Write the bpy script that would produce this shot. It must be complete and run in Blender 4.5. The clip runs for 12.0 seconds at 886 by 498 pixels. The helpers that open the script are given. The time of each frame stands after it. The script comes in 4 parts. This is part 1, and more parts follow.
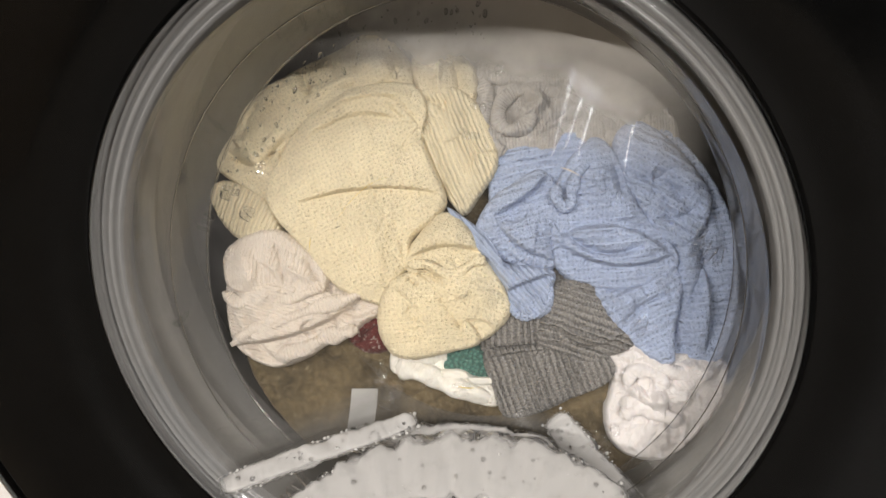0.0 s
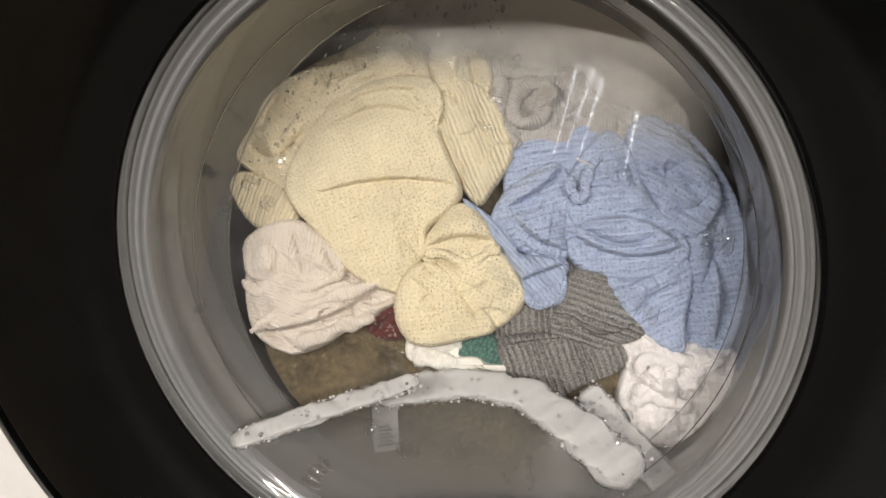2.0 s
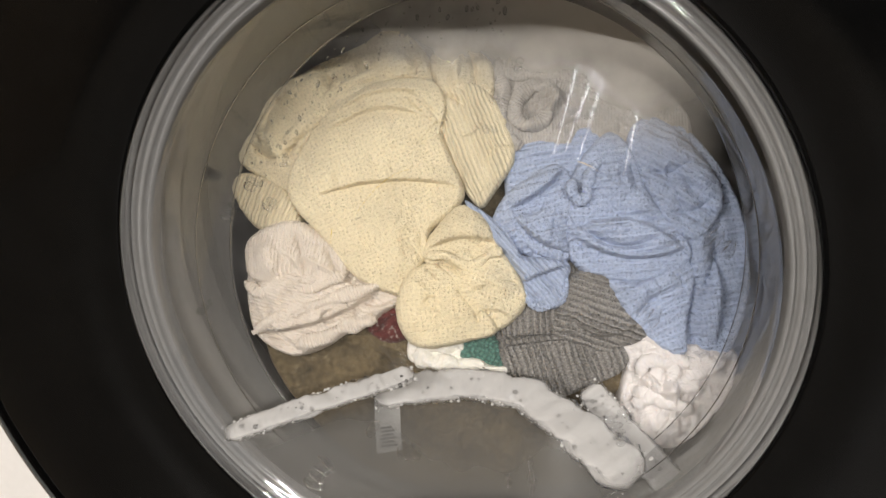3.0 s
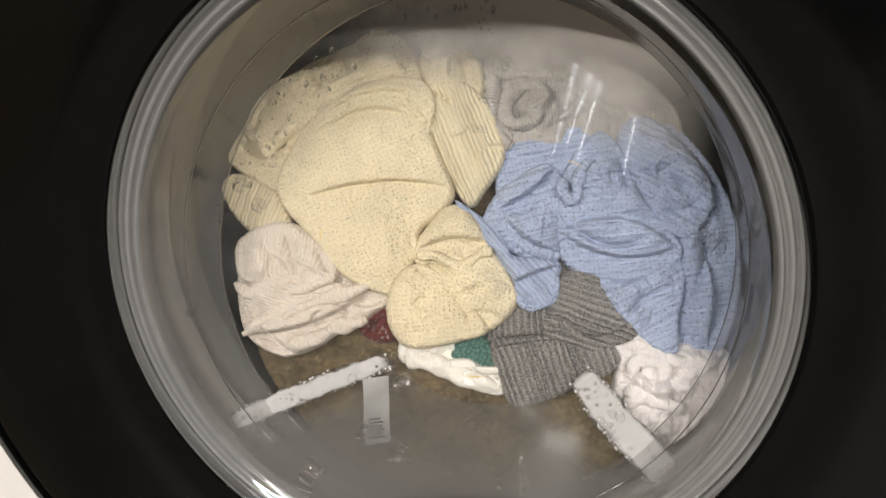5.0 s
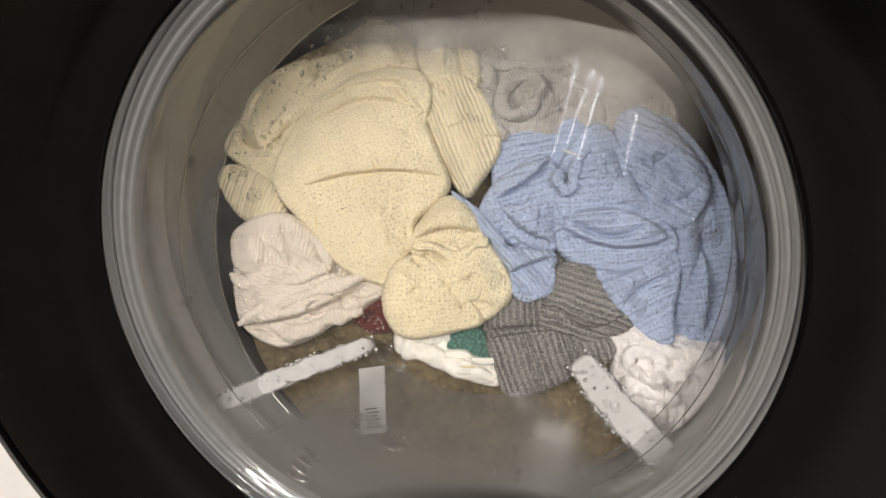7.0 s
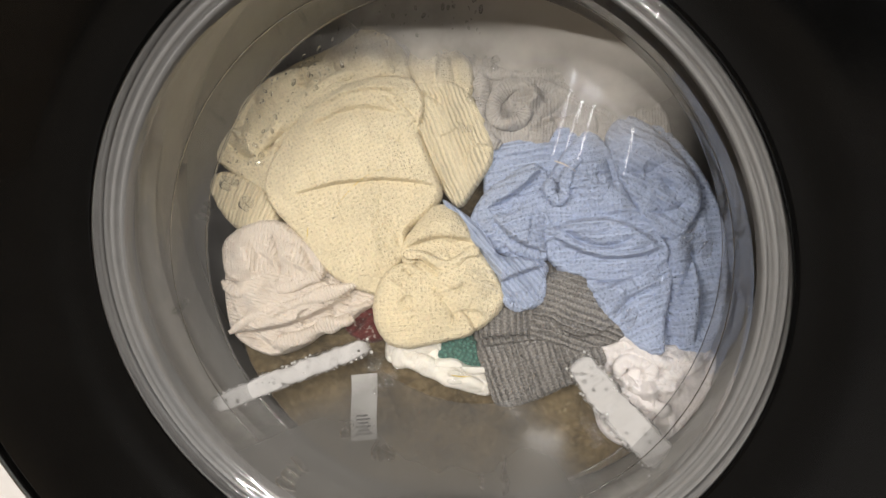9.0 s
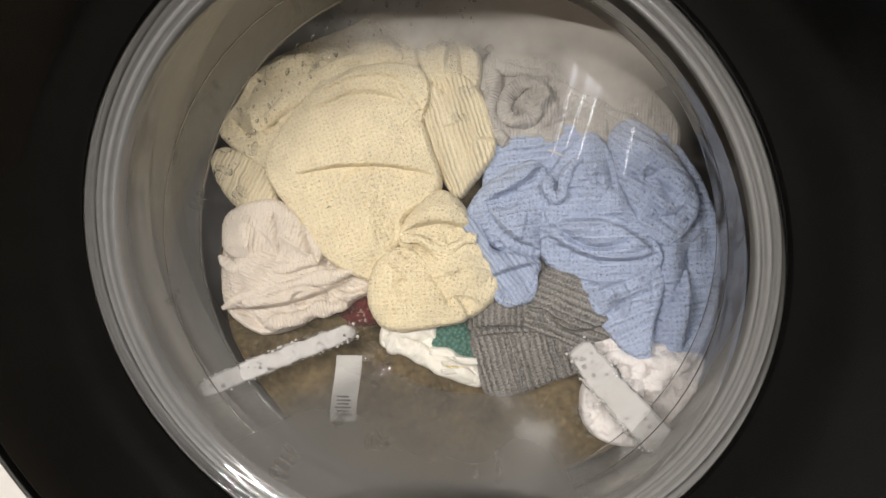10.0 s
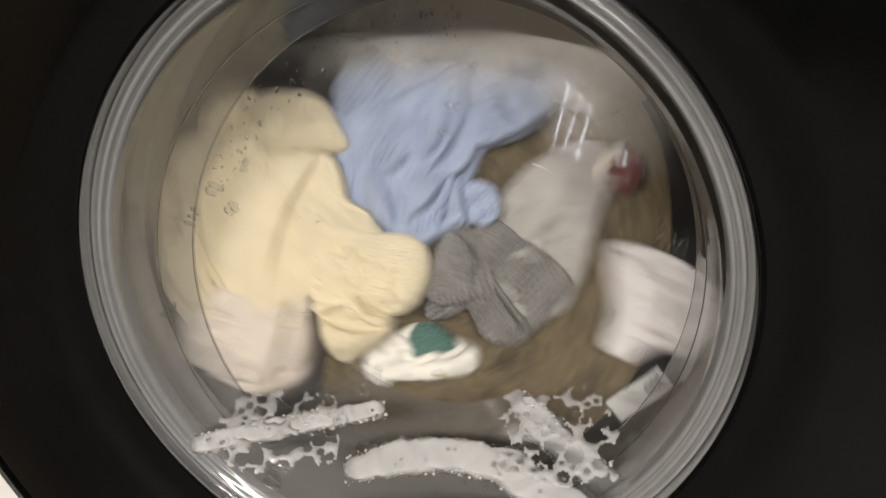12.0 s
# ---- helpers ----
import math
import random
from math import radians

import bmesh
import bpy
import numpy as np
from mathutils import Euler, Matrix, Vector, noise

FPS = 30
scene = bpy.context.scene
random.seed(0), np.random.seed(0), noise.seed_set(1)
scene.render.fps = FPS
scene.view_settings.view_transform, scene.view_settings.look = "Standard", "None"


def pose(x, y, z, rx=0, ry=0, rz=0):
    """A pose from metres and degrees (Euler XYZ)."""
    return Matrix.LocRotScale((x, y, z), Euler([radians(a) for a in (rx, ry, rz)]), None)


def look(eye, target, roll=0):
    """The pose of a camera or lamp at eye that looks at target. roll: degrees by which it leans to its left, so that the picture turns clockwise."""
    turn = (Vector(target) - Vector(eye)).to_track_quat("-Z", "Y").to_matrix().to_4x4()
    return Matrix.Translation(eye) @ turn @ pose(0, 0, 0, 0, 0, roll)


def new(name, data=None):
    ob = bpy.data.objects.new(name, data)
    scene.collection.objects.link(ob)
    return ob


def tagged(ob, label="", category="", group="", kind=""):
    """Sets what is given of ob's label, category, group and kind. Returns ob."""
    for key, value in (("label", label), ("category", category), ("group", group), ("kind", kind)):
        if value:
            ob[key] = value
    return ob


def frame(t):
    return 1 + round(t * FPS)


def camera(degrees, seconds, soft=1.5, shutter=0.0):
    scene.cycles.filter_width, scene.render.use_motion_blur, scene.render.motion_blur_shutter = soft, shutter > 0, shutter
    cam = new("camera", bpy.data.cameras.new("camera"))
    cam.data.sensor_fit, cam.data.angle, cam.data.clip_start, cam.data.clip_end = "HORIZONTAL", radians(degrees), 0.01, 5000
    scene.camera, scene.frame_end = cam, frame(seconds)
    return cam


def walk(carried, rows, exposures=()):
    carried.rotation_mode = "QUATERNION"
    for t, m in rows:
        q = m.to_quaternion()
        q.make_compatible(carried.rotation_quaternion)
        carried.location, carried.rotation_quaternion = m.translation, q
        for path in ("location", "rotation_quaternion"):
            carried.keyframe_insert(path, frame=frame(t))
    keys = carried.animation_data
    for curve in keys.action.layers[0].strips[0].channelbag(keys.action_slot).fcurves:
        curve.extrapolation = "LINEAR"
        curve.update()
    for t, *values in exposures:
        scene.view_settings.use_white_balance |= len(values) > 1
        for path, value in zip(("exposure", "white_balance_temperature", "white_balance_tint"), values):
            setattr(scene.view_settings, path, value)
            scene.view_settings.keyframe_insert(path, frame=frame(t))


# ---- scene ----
# The centre of the door's window is the origin: x to the right, y into the machine, z up.
PATH = [
    (0, 0.0938, -0.3359, 0.1432, -4.76), (0.5, 0.0927, -0.3459, 0.1387, -4.80),
    (1, 0.0907, -0.3468, 0.1367, -4.60), (1.5, 0.0885, -0.3480, 0.1374, -4.58),
    (2, 0.0859, -0.3493, 0.1408, -4.42), (2.5, 0.0844, -0.3507, 0.1433, -4.37),
    (3, 0.0849, -0.3501, 0.1423, -4.35), (5, 0.0907, -0.3471, 0.1413, -4.65),
    (5.5, 0.0908, -0.3465, 0.1405, -4.59), (6, 0.0922, -0.3463, 0.1368, -4.52),
    (6.5, 0.0929, -0.3482, 0.1351, -4.47), (7, 0.0932, -0.3478, 0.1350, -4.48),
    (9, 0.0988, -0.3451, 0.1403, -4.24), (9.5, 0.1014, -0.3461, 0.1380, -4.37),
    (10, 0.1022, -0.3453, 0.1337, -4.21), (10.5, 0.1062, -0.3463, 0.1359, -4.26),
    (11, 0.1071, -0.3482, 0.1380, -4.46), (11.5, 0.1109, -0.3491, 0.1398, -4.65),
    (12, 0.1122, -0.3511, 0.1436, -4.84)]
AHEAD = Vector((-0.2155, 0.9264, -0.3088))

cam = camera(62.8, 12.0, soft=1.5, shutter=0.5)
walk(cam, [(t, look((x, y, z), Vector((x, y, z)) + AHEAD, lean)) for t, x, y, z, lean in PATH])

# ---- light: a lit laundry room at night ----
world = bpy.data.worlds.new("night")
scene.world = world
world.use_nodes = True
world.node_tree.nodes["Background"].inputs[0].default_value = (0.5, 0.45, 0.4, 1)
world.node_tree.nodes["Background"].inputs[1].default_value = 0.02
scene.view_settings.exposure = 0.0


def area(name, eye, target, w, h, watts, colour):
    lamp = bpy.data.lights.new(name, "AREA")
    lamp.shape, lamp.size, lamp.size_y, lamp.energy, lamp.color = "RECTANGLE", w, h, watts, colour
    ob = new(name, lamp)
    ob.matrix_world = look(eye, target)
    return ob


for lamp_x, lamp_y, lamp_watts in ((-1.7, -3.9, 130), (0.1, -3.9, 64), (1.9, -3.9, 118)):
    area("ceiling_strip_light", (lamp_x, lamp_y, 2.02), (lamp_x * 0.6, lamp_y + 0.9, 0), 1.3, 0.07, lamp_watts, (1.0, 0.95, 0.895))


# ---- materials ----
def material(name, colour, rough=0.6, metal=0.0, vary=0.12, grain=300.0, bump=0.2, depth=0.0006, stains=18.0, sheen=0.0,
             spec=0.5, fleck=None, soft_light=0.0):
    m = bpy.data.materials.new(name)
    m.use_nodes = True
    n, l = m.node_tree.nodes, m.node_tree.links
    bsdf = n["Principled BSDF"]
    bsdf.inputs["Metallic"].default_value = metal
    bsdf.inputs["Roughness"].default_value = rough
    bsdf.inputs["Specular IOR Level"].default_value = spec
    bsdf.inputs["Sheen Weight"].default_value = sheen
    bsdf.inputs["Subsurface Weight"].default_value = soft_light
    bsdf.inputs["Subsurface Radius"].default_value = (0.004, 0.003, 0.002)
    bsdf.inputs["Subsurface Scale"].default_value = 1.0
    co = n.new("ShaderNodeTexCoord")
    fine, wide = n.new("ShaderNodeTexNoise"), n.new("ShaderNodeTexNoise")
    fine.inputs["Scale"].default_value, wide.inputs["Scale"].default_value = grain, stains
    fine.inputs["Detail"].default_value = 5
    for tex in (fine, wide):
        l.new(co.outputs["Object"], tex.inputs["Vector"])
    add = n.new("ShaderNodeMath")
    l.new(fine.outputs["Fac"], add.inputs[0]), l.new(wide.outputs["Fac"], add.inputs[1])
    ramp = n.new("ShaderNodeMapRange")
    ramp.inputs[1].default_value, ramp.inputs[2].default_value = 0.6, 1.4
    ramp.inputs[3].default_value, ramp.inputs[4].default_value = 1 - vary, 1 + vary
    l.new(add.outputs[0], ramp.inputs[0])
    mul = n.new("ShaderNodeVectorMath")
    mul.operation = "SCALE"
    mul.inputs[0].default_value = colour
    l.new(ramp.outputs[0], mul.inputs["Scale"])
    shade = mul.outputs[0]
    if fleck:
        dots = n.new("ShaderNodeTexNoise")
        dots.inputs["Scale"].default_value = fleck[1]
        l.new(co.outputs["Object"], dots.inputs["Vector"])
        cut = n.new("ShaderNodeMapRange")
        cut.inputs[1].default_value, cut.inputs[2].default_value = fleck[2], fleck[2] + 0.06
        l.new(dots.outputs["Fac"], cut.inputs[0])
        mix = n.new("ShaderNodeMix")
        mix.data_type = "RGBA"
        l.new(cut.outputs[0], mix.inputs[0]), l.new(shade, mix.inputs[6])
        mix.inputs[7].default_value = (*fleck[0], 1)
        shade = mix.outputs[2]
    l.new(shade, bsdf.inputs["Base Color"])
    if bump:
        b = n.new("ShaderNodeBump")
        b.inputs["Strength"].default_value, b.inputs["Distance"].default_value = bump, depth
        l.new(fine.outputs["Fac"], b.inputs["Height"])
        l.new(b.outputs[0], bsdf.inputs["Normal"])
    return m


def cloth(name, colour, fuzz=700.0, vary=0.13, fleck=None, bump=0.7, ribs=None, holes=None, loops=None):
    """Wool or cotton. On the cloth's own coordinates in millimetres: ribs, stitch holes, loops, each (pitch, depth,
    shade painted in the hollows).
    """
    m = material(name, colour, 0.85, 0, vary, fuzz, bump, 0.0007, 35.0, 0.1, 0.25, fleck, 0.08)
    n, l = m.node_tree.nodes, m.node_tree.links
    bsdf, uv = n["Principled BSDF"], n.new("ShaderNodeUVMap")

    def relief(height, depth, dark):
        """Adds a height to the relief and paints shade into the colour of its hollows."""
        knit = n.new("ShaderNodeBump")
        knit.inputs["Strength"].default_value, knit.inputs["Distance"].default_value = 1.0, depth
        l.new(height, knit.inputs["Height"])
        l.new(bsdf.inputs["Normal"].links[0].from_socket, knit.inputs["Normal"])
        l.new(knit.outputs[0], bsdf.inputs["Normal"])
        hollow_shade = n.new("ShaderNodeMapRange")
        hollow_shade.inputs[3].default_value, hollow_shade.inputs[4].default_value = dark, 1.0
        l.new(height, hollow_shade.inputs[0])
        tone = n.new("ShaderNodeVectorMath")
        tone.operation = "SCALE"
        l.new(bsdf.inputs["Base Color"].links[0].from_socket, tone.inputs[0]), l.new(hollow_shade.outputs[0], tone.inputs["Scale"])
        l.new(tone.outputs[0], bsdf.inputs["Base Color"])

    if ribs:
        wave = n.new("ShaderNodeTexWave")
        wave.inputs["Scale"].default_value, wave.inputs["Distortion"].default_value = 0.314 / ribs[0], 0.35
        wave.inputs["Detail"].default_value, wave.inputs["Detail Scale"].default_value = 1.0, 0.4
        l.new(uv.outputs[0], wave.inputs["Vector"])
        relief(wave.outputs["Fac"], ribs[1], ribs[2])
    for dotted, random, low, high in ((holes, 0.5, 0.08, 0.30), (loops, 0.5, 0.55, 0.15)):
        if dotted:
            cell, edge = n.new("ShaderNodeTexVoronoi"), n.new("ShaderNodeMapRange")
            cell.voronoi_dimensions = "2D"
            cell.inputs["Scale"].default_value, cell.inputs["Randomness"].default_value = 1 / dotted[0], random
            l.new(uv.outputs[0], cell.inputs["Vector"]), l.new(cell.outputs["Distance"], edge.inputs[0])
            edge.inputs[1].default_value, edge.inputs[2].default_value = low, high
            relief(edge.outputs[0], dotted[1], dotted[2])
    return m


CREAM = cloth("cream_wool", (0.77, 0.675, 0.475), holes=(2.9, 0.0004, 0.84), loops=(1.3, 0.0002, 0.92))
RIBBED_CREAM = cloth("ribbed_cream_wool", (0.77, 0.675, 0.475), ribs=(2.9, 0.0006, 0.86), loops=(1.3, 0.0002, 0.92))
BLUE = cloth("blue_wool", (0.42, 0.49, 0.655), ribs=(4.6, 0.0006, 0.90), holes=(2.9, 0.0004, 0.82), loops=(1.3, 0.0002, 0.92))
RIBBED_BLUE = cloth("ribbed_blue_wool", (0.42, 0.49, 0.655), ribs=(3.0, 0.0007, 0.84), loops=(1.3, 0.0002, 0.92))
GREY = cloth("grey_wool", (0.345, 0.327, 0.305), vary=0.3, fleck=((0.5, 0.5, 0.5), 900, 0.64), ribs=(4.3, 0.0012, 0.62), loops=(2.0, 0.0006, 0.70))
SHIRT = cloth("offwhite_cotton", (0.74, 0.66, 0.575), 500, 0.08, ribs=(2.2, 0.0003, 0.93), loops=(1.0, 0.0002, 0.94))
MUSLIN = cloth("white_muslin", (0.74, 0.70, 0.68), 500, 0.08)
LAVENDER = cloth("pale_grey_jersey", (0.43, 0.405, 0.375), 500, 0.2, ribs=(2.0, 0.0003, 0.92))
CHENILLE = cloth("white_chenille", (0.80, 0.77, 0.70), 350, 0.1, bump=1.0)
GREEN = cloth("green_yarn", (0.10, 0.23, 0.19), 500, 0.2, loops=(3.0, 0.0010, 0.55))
RED = cloth("red_cotton", (0.10, 0.020, 0.018), 500, 0.6, fleck=((0.30, 0.24, 0.22), 380, 0.60))
BROWN = cloth("brown_wool", (0.115, 0.086, 0.046), 260, 0.6, bump=1.0, fleck=((0.22, 0.18, 0.11), 420, 0.64))
RUBBER = material("grey_rubber", (0.42, 0.41, 0.39), 0.35, 0, 0.12, 160, 0.1, stains=14)
BLACK = material("black_glass_door", (0.003, 0.003, 0.003), 0.09, 0, 0.3, 40, 0.0, stains=5, spec=0.16)
CHROME = material("satin_chrome", (0.45, 0.44, 0.43), 0.18, 1.0, 0.1, 90, 0.05)
ENAMEL = material("white_enamel", (0.80, 0.77, 0.74), 0.3, 0, 0.03, 220, 0.08, stains=6)
STEEL = material("drum_steel", (0.46, 0.45, 0.44), 0.4, 0.35, 0.15, 70, 0.05, stains=9)
PLASTER = material("room_wall", (0.15, 0.10, 0.05), 0.8, 0, 0.35, 60, 0.2, stains=0.8)
DARK_WALL = material("dark_wall", (0.055, 0.062, 0.065), 0.7, 0, 0.3, 60, 0.2, stains=0.8)
CEILING = material("ceiling_board", (0.60, 0.57, 0.53), 0.8, 0, 0.1, 60, 0.2, stains=1.2)
BACKING = material("grey_rim_plastic", (0.29, 0.287, 0.282), 0.2, 0, 0.1, 120, 0.05, stains=12)
FLOOR = material("floor_tile", (0.13, 0.11, 0.085), 0.4, 0, 0.2, 60, 0.1, stains=2)
LABEL = material("satin_label", (0.44, 0.43, 0.41), 0.5, 0, 0.05, 200, 0.1)
INK = material("label_ink", (0.10, 0.10, 0.11), 0.6, 0, 0.2, 300, 0.0)
def foamy(m):
    """Cells of tiny bubbles as relief."""
    n, l = m.node_tree.nodes, m.node_tree.links
    cells, co, bump = n.new("ShaderNodeTexVoronoi"), n.new("ShaderNodeTexCoord"), n.new("ShaderNodeBump")
    cells.inputs["Scale"].default_value = 620
    bump.inputs["Strength"].default_value, bump.inputs["Distance"].default_value, bump.invert = 0.22, 0.0007, True
    l.new(co.outputs["Object"], cells.inputs["Vector"]), l.new(cells.outputs["Distance"], bump.inputs["Height"])
    l.new(bump.outputs[0], n["Principled BSDF"].inputs["Normal"])
    n["Principled BSDF"].inputs["Subsurface Weight"].default_value = 0.5
    n["Principled BSDF"].inputs["Subsurface Radius"].default_value = (0.004, 0.004, 0.004)
    n["Principled BSDF"].inputs["Subsurface Scale"].default_value = 1.0
    return m


TUBE = bpy.data.materials.new("lit_tube")
TUBE.use_nodes = True
TUBE.node_tree.nodes["Principled BSDF"].inputs["Emission Color"].default_value = (0.86, 0.93, 1.0, 1)
TUBE.node_tree.nodes["Principled BSDF"].inputs["Emission Strength"].default_value = 20
FOAM = material("soap_foam", (0.60, 0.588, 0.575), 0.55, 0, 0.05, 900, 0.5, 0.0006, 60)
foamy(FOAM)


def clear(name, tint=(1, 1, 1), gloss_rough=0.02, film=None, ior=1.5, wavy=0.0):
    """Clear moulded glass: see-through with a Fresnel gloss. film: colour, cover at the clear and at the misted end."""
    m = bpy.data.materials.new(name)
    m.use_nodes = True
    n, l = m.node_tree.nodes, m.node_tree.links
    n.remove(n["Principled BSDF"])
    out = n["Material Output"]
    see, shine, fres, mix = (n.new("ShaderNode" + k) for k in ("BsdfTransparent", "BsdfGlossy", "Fresnel", "MixShader"))
    see.inputs[0].default_value = (*tint, 1)
    shine.inputs["Roughness"].default_value = gloss_rough
    fres.inputs["IOR"].default_value = ior
    base = see.outputs[0]
    if wavy:
        swell, bump, where = n.new("ShaderNodeTexNoise"), n.new("ShaderNodeBump"), n.new("ShaderNodeTexCoord")
        swell.inputs["Scale"].default_value, swell.inputs["Detail"].default_value = 95, 1
        bump.inputs["Strength"].default_value, bump.inputs["Distance"].default_value = wavy, 0.002
        l.new(where.outputs["Object"], swell.inputs["Vector"]), l.new(swell.outputs["Fac"], bump.inputs["Height"])
        l.new(bump.outputs[0], shine.inputs["Normal"])
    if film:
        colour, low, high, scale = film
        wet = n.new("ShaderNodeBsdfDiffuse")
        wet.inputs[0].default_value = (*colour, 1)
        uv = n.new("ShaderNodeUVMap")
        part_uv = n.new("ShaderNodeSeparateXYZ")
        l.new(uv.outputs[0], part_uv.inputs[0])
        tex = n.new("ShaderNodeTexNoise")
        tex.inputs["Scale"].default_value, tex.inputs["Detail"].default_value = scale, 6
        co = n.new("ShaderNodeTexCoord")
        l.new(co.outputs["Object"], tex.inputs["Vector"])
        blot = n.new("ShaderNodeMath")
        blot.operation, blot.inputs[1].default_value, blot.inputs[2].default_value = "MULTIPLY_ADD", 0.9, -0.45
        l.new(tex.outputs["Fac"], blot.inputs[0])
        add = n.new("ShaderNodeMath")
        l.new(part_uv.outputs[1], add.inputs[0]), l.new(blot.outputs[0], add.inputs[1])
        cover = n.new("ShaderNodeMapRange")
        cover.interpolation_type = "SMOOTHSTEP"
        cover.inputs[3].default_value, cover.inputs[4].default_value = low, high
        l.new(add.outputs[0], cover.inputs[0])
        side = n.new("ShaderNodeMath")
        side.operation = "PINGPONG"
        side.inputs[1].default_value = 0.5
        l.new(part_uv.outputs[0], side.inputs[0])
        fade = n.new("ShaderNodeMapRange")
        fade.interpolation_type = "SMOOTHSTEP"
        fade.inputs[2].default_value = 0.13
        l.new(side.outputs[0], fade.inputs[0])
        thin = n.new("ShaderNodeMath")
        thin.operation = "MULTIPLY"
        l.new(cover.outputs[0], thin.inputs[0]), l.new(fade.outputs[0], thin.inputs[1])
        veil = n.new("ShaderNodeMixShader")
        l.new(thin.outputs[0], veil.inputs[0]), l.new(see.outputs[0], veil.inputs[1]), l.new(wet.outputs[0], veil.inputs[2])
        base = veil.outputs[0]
    l.new(fres.outputs[0], mix.inputs[0]), l.new(base, mix.inputs[1]), l.new(shine.outputs[0], mix.inputs[2])
    l.new(mix.outputs[0], out.inputs[0])
    return m


RIM_GLASS = clear("rim_glass", (0.86, 0.86, 0.86), 0.03, ior=1.9)
# The film paints a pale haze that brightens the wall over the shaded gasket.
WALL_GLASS = clear("bowl_wall_glass", (0.90, 0.90, 0.90), 0.03, film=((0.34, 0.332, 0.316), 0.14, 0.48, 14), ior=1.7, wavy=0.08)
MIST_GLASS = clear("misted_glass", film=((0.70, 0.665, 0.61), 0.03, 0.86, 22), ior=1.45)
# Grey film: murky water, plus the gasket's reflection painted in as colour.
WET_TINTED_GLASS = clear("wet_ramp_reflection_tint", film=((0.125, 0.121, 0.114), 0.40, 0.84, 26), gloss_rough=0.16, ior=1.14)
SOFT_FOAM = clear("soft_foam", film=((0.58, 0.567, 0.555), 0.05, 0.86, 90), ior=1.1, gloss_rough=0.3)
LACE = clear("thin_froth", film=((0.60, 0.588, 0.575), 0.25, 0.62, 120))
WATER = clear("bubble_film", (0.95, 0.95, 0.95), 0.0)
GLASS_RUN = clear("glint_run", (0.98, 0.98, 0.98), 0.03, ior=1.75)
YELLOW = cloth("yellow_line", (0.75, 0.55, 0.10), 500, 0.1)
DROP = bpy.data.materials.new("water_drop")
DROP.use_nodes = True
DROP.node_tree.nodes["Principled BSDF"].inputs["Transmission Weight"].default_value = 1
DROP.node_tree.nodes["Principled BSDF"].inputs["Roughness"].default_value = 0.0
DROP.node_tree.nodes["Principled BSDF"].inputs["IOR"].default_value = 1.33


# ---- builders ----
def mesh_object(name, verts, faces, mat, parent=None, smooth=True, label="", uvs=None):
    me = bpy.data.meshes.new(name)
    me.from_pydata([tuple(v) for v in verts], [], faces)
    if smooth:
        me.polygons.foreach_set("use_smooth", [True] * len(me.polygons))
    if uvs is not None:
        layer = me.uv_layers.new(name="UVMap")
        loops = np.empty(len(me.loops), dtype=np.int32)
        me.loops.foreach_get("vertex_index", loops)
        layer.data.foreach_set("uv", np.asarray(uvs, dtype=np.float32)[loops].ravel())
    me.materials.append(mat)
    me.update()
    ob = new(name, me)
    ob.parent = parent
    return tagged(ob, label)


def grid_faces(rows, cols, wrap):
    n = cols if wrap else cols - 1
    return [(r * cols + c, r * cols + (c + 1) % cols, (r + 1) * cols + (c + 1) % cols, (r + 1) * cols + c)
            for r in range(rows - 1) for c in range(n)]


def part(name, bm, mat, parent, label=""):
    me = bpy.data.meshes.new(name)
    bm.to_mesh(me)
    bm.free()
    me.polygons.foreach_set("use_smooth", [True] * len(me.polygons))
    me.materials.append(mat)
    ob = new(name, me)
    ob.parent = parent
    return tagged(ob, label)


def revolve(name, profile, mat, parent=None, shift=(0.0, 0.0), seg=160, label=""):
    """A ring turned round the y axis from (radius, y, share of the sideways shift)."""
    ang = np.linspace(0, 2 * math.pi, seg, endpoint=False)
    verts = [(r * math.cos(a) + s * shift[0], y, r * math.sin(a) + s * shift[1]) for r, y, s in profile for a in ang]
    return mesh_object(name, verts, grid_faces(len(profile), seg, True), mat, parent, True, label)


def thing(name, x, y, z, label, category, group="", kind=""):
    ob = new(name)
    ob.location = (x, y, z)
    ob.empty_display_size = 0.02
    return tagged(ob, label, category, group, kind)


# The heap of laundry leans back from the door: its own upright frame.
HEAP = pose(0.0080, 0.0106, 0.0260, -21.384, 2.365, 6.015)
# The bowl's inner face leans less than the heap behind it.
FACE = HEAP @ pose(0.009, 0.0675, -0.003, 10, 0, 0) @ pose(-0.009, -0.0755, 0.003)


def leaning(name, x, y, z, label, category, group="", kind=""):
    """A thing placed in the leaning frame of the heap."""
    ob = thing(name, x, y, z, label, category, group, kind)
    ob.matrix_world = HEAP @ pose(x, y, z)
    return ob


def closed_curve(points, count):
    """A smooth closed outline through the points."""
    p = np.array(points, float)
    n = len(p)
    t = np.linspace(0, n, count, endpoint=False)
    i, f = t.astype(int), (t % 1)[:, None]
    a, b, c, d = p[(i - 1) % n], p[i % n], p[(i + 1) % n], p[(i + 2) % n]
    return 0.5 * (2 * b + (c - a) * f + (2 * a - 5 * b + 4 * c - d) * f ** 2 + (3 * b - a - 3 * c + d) * f ** 3)


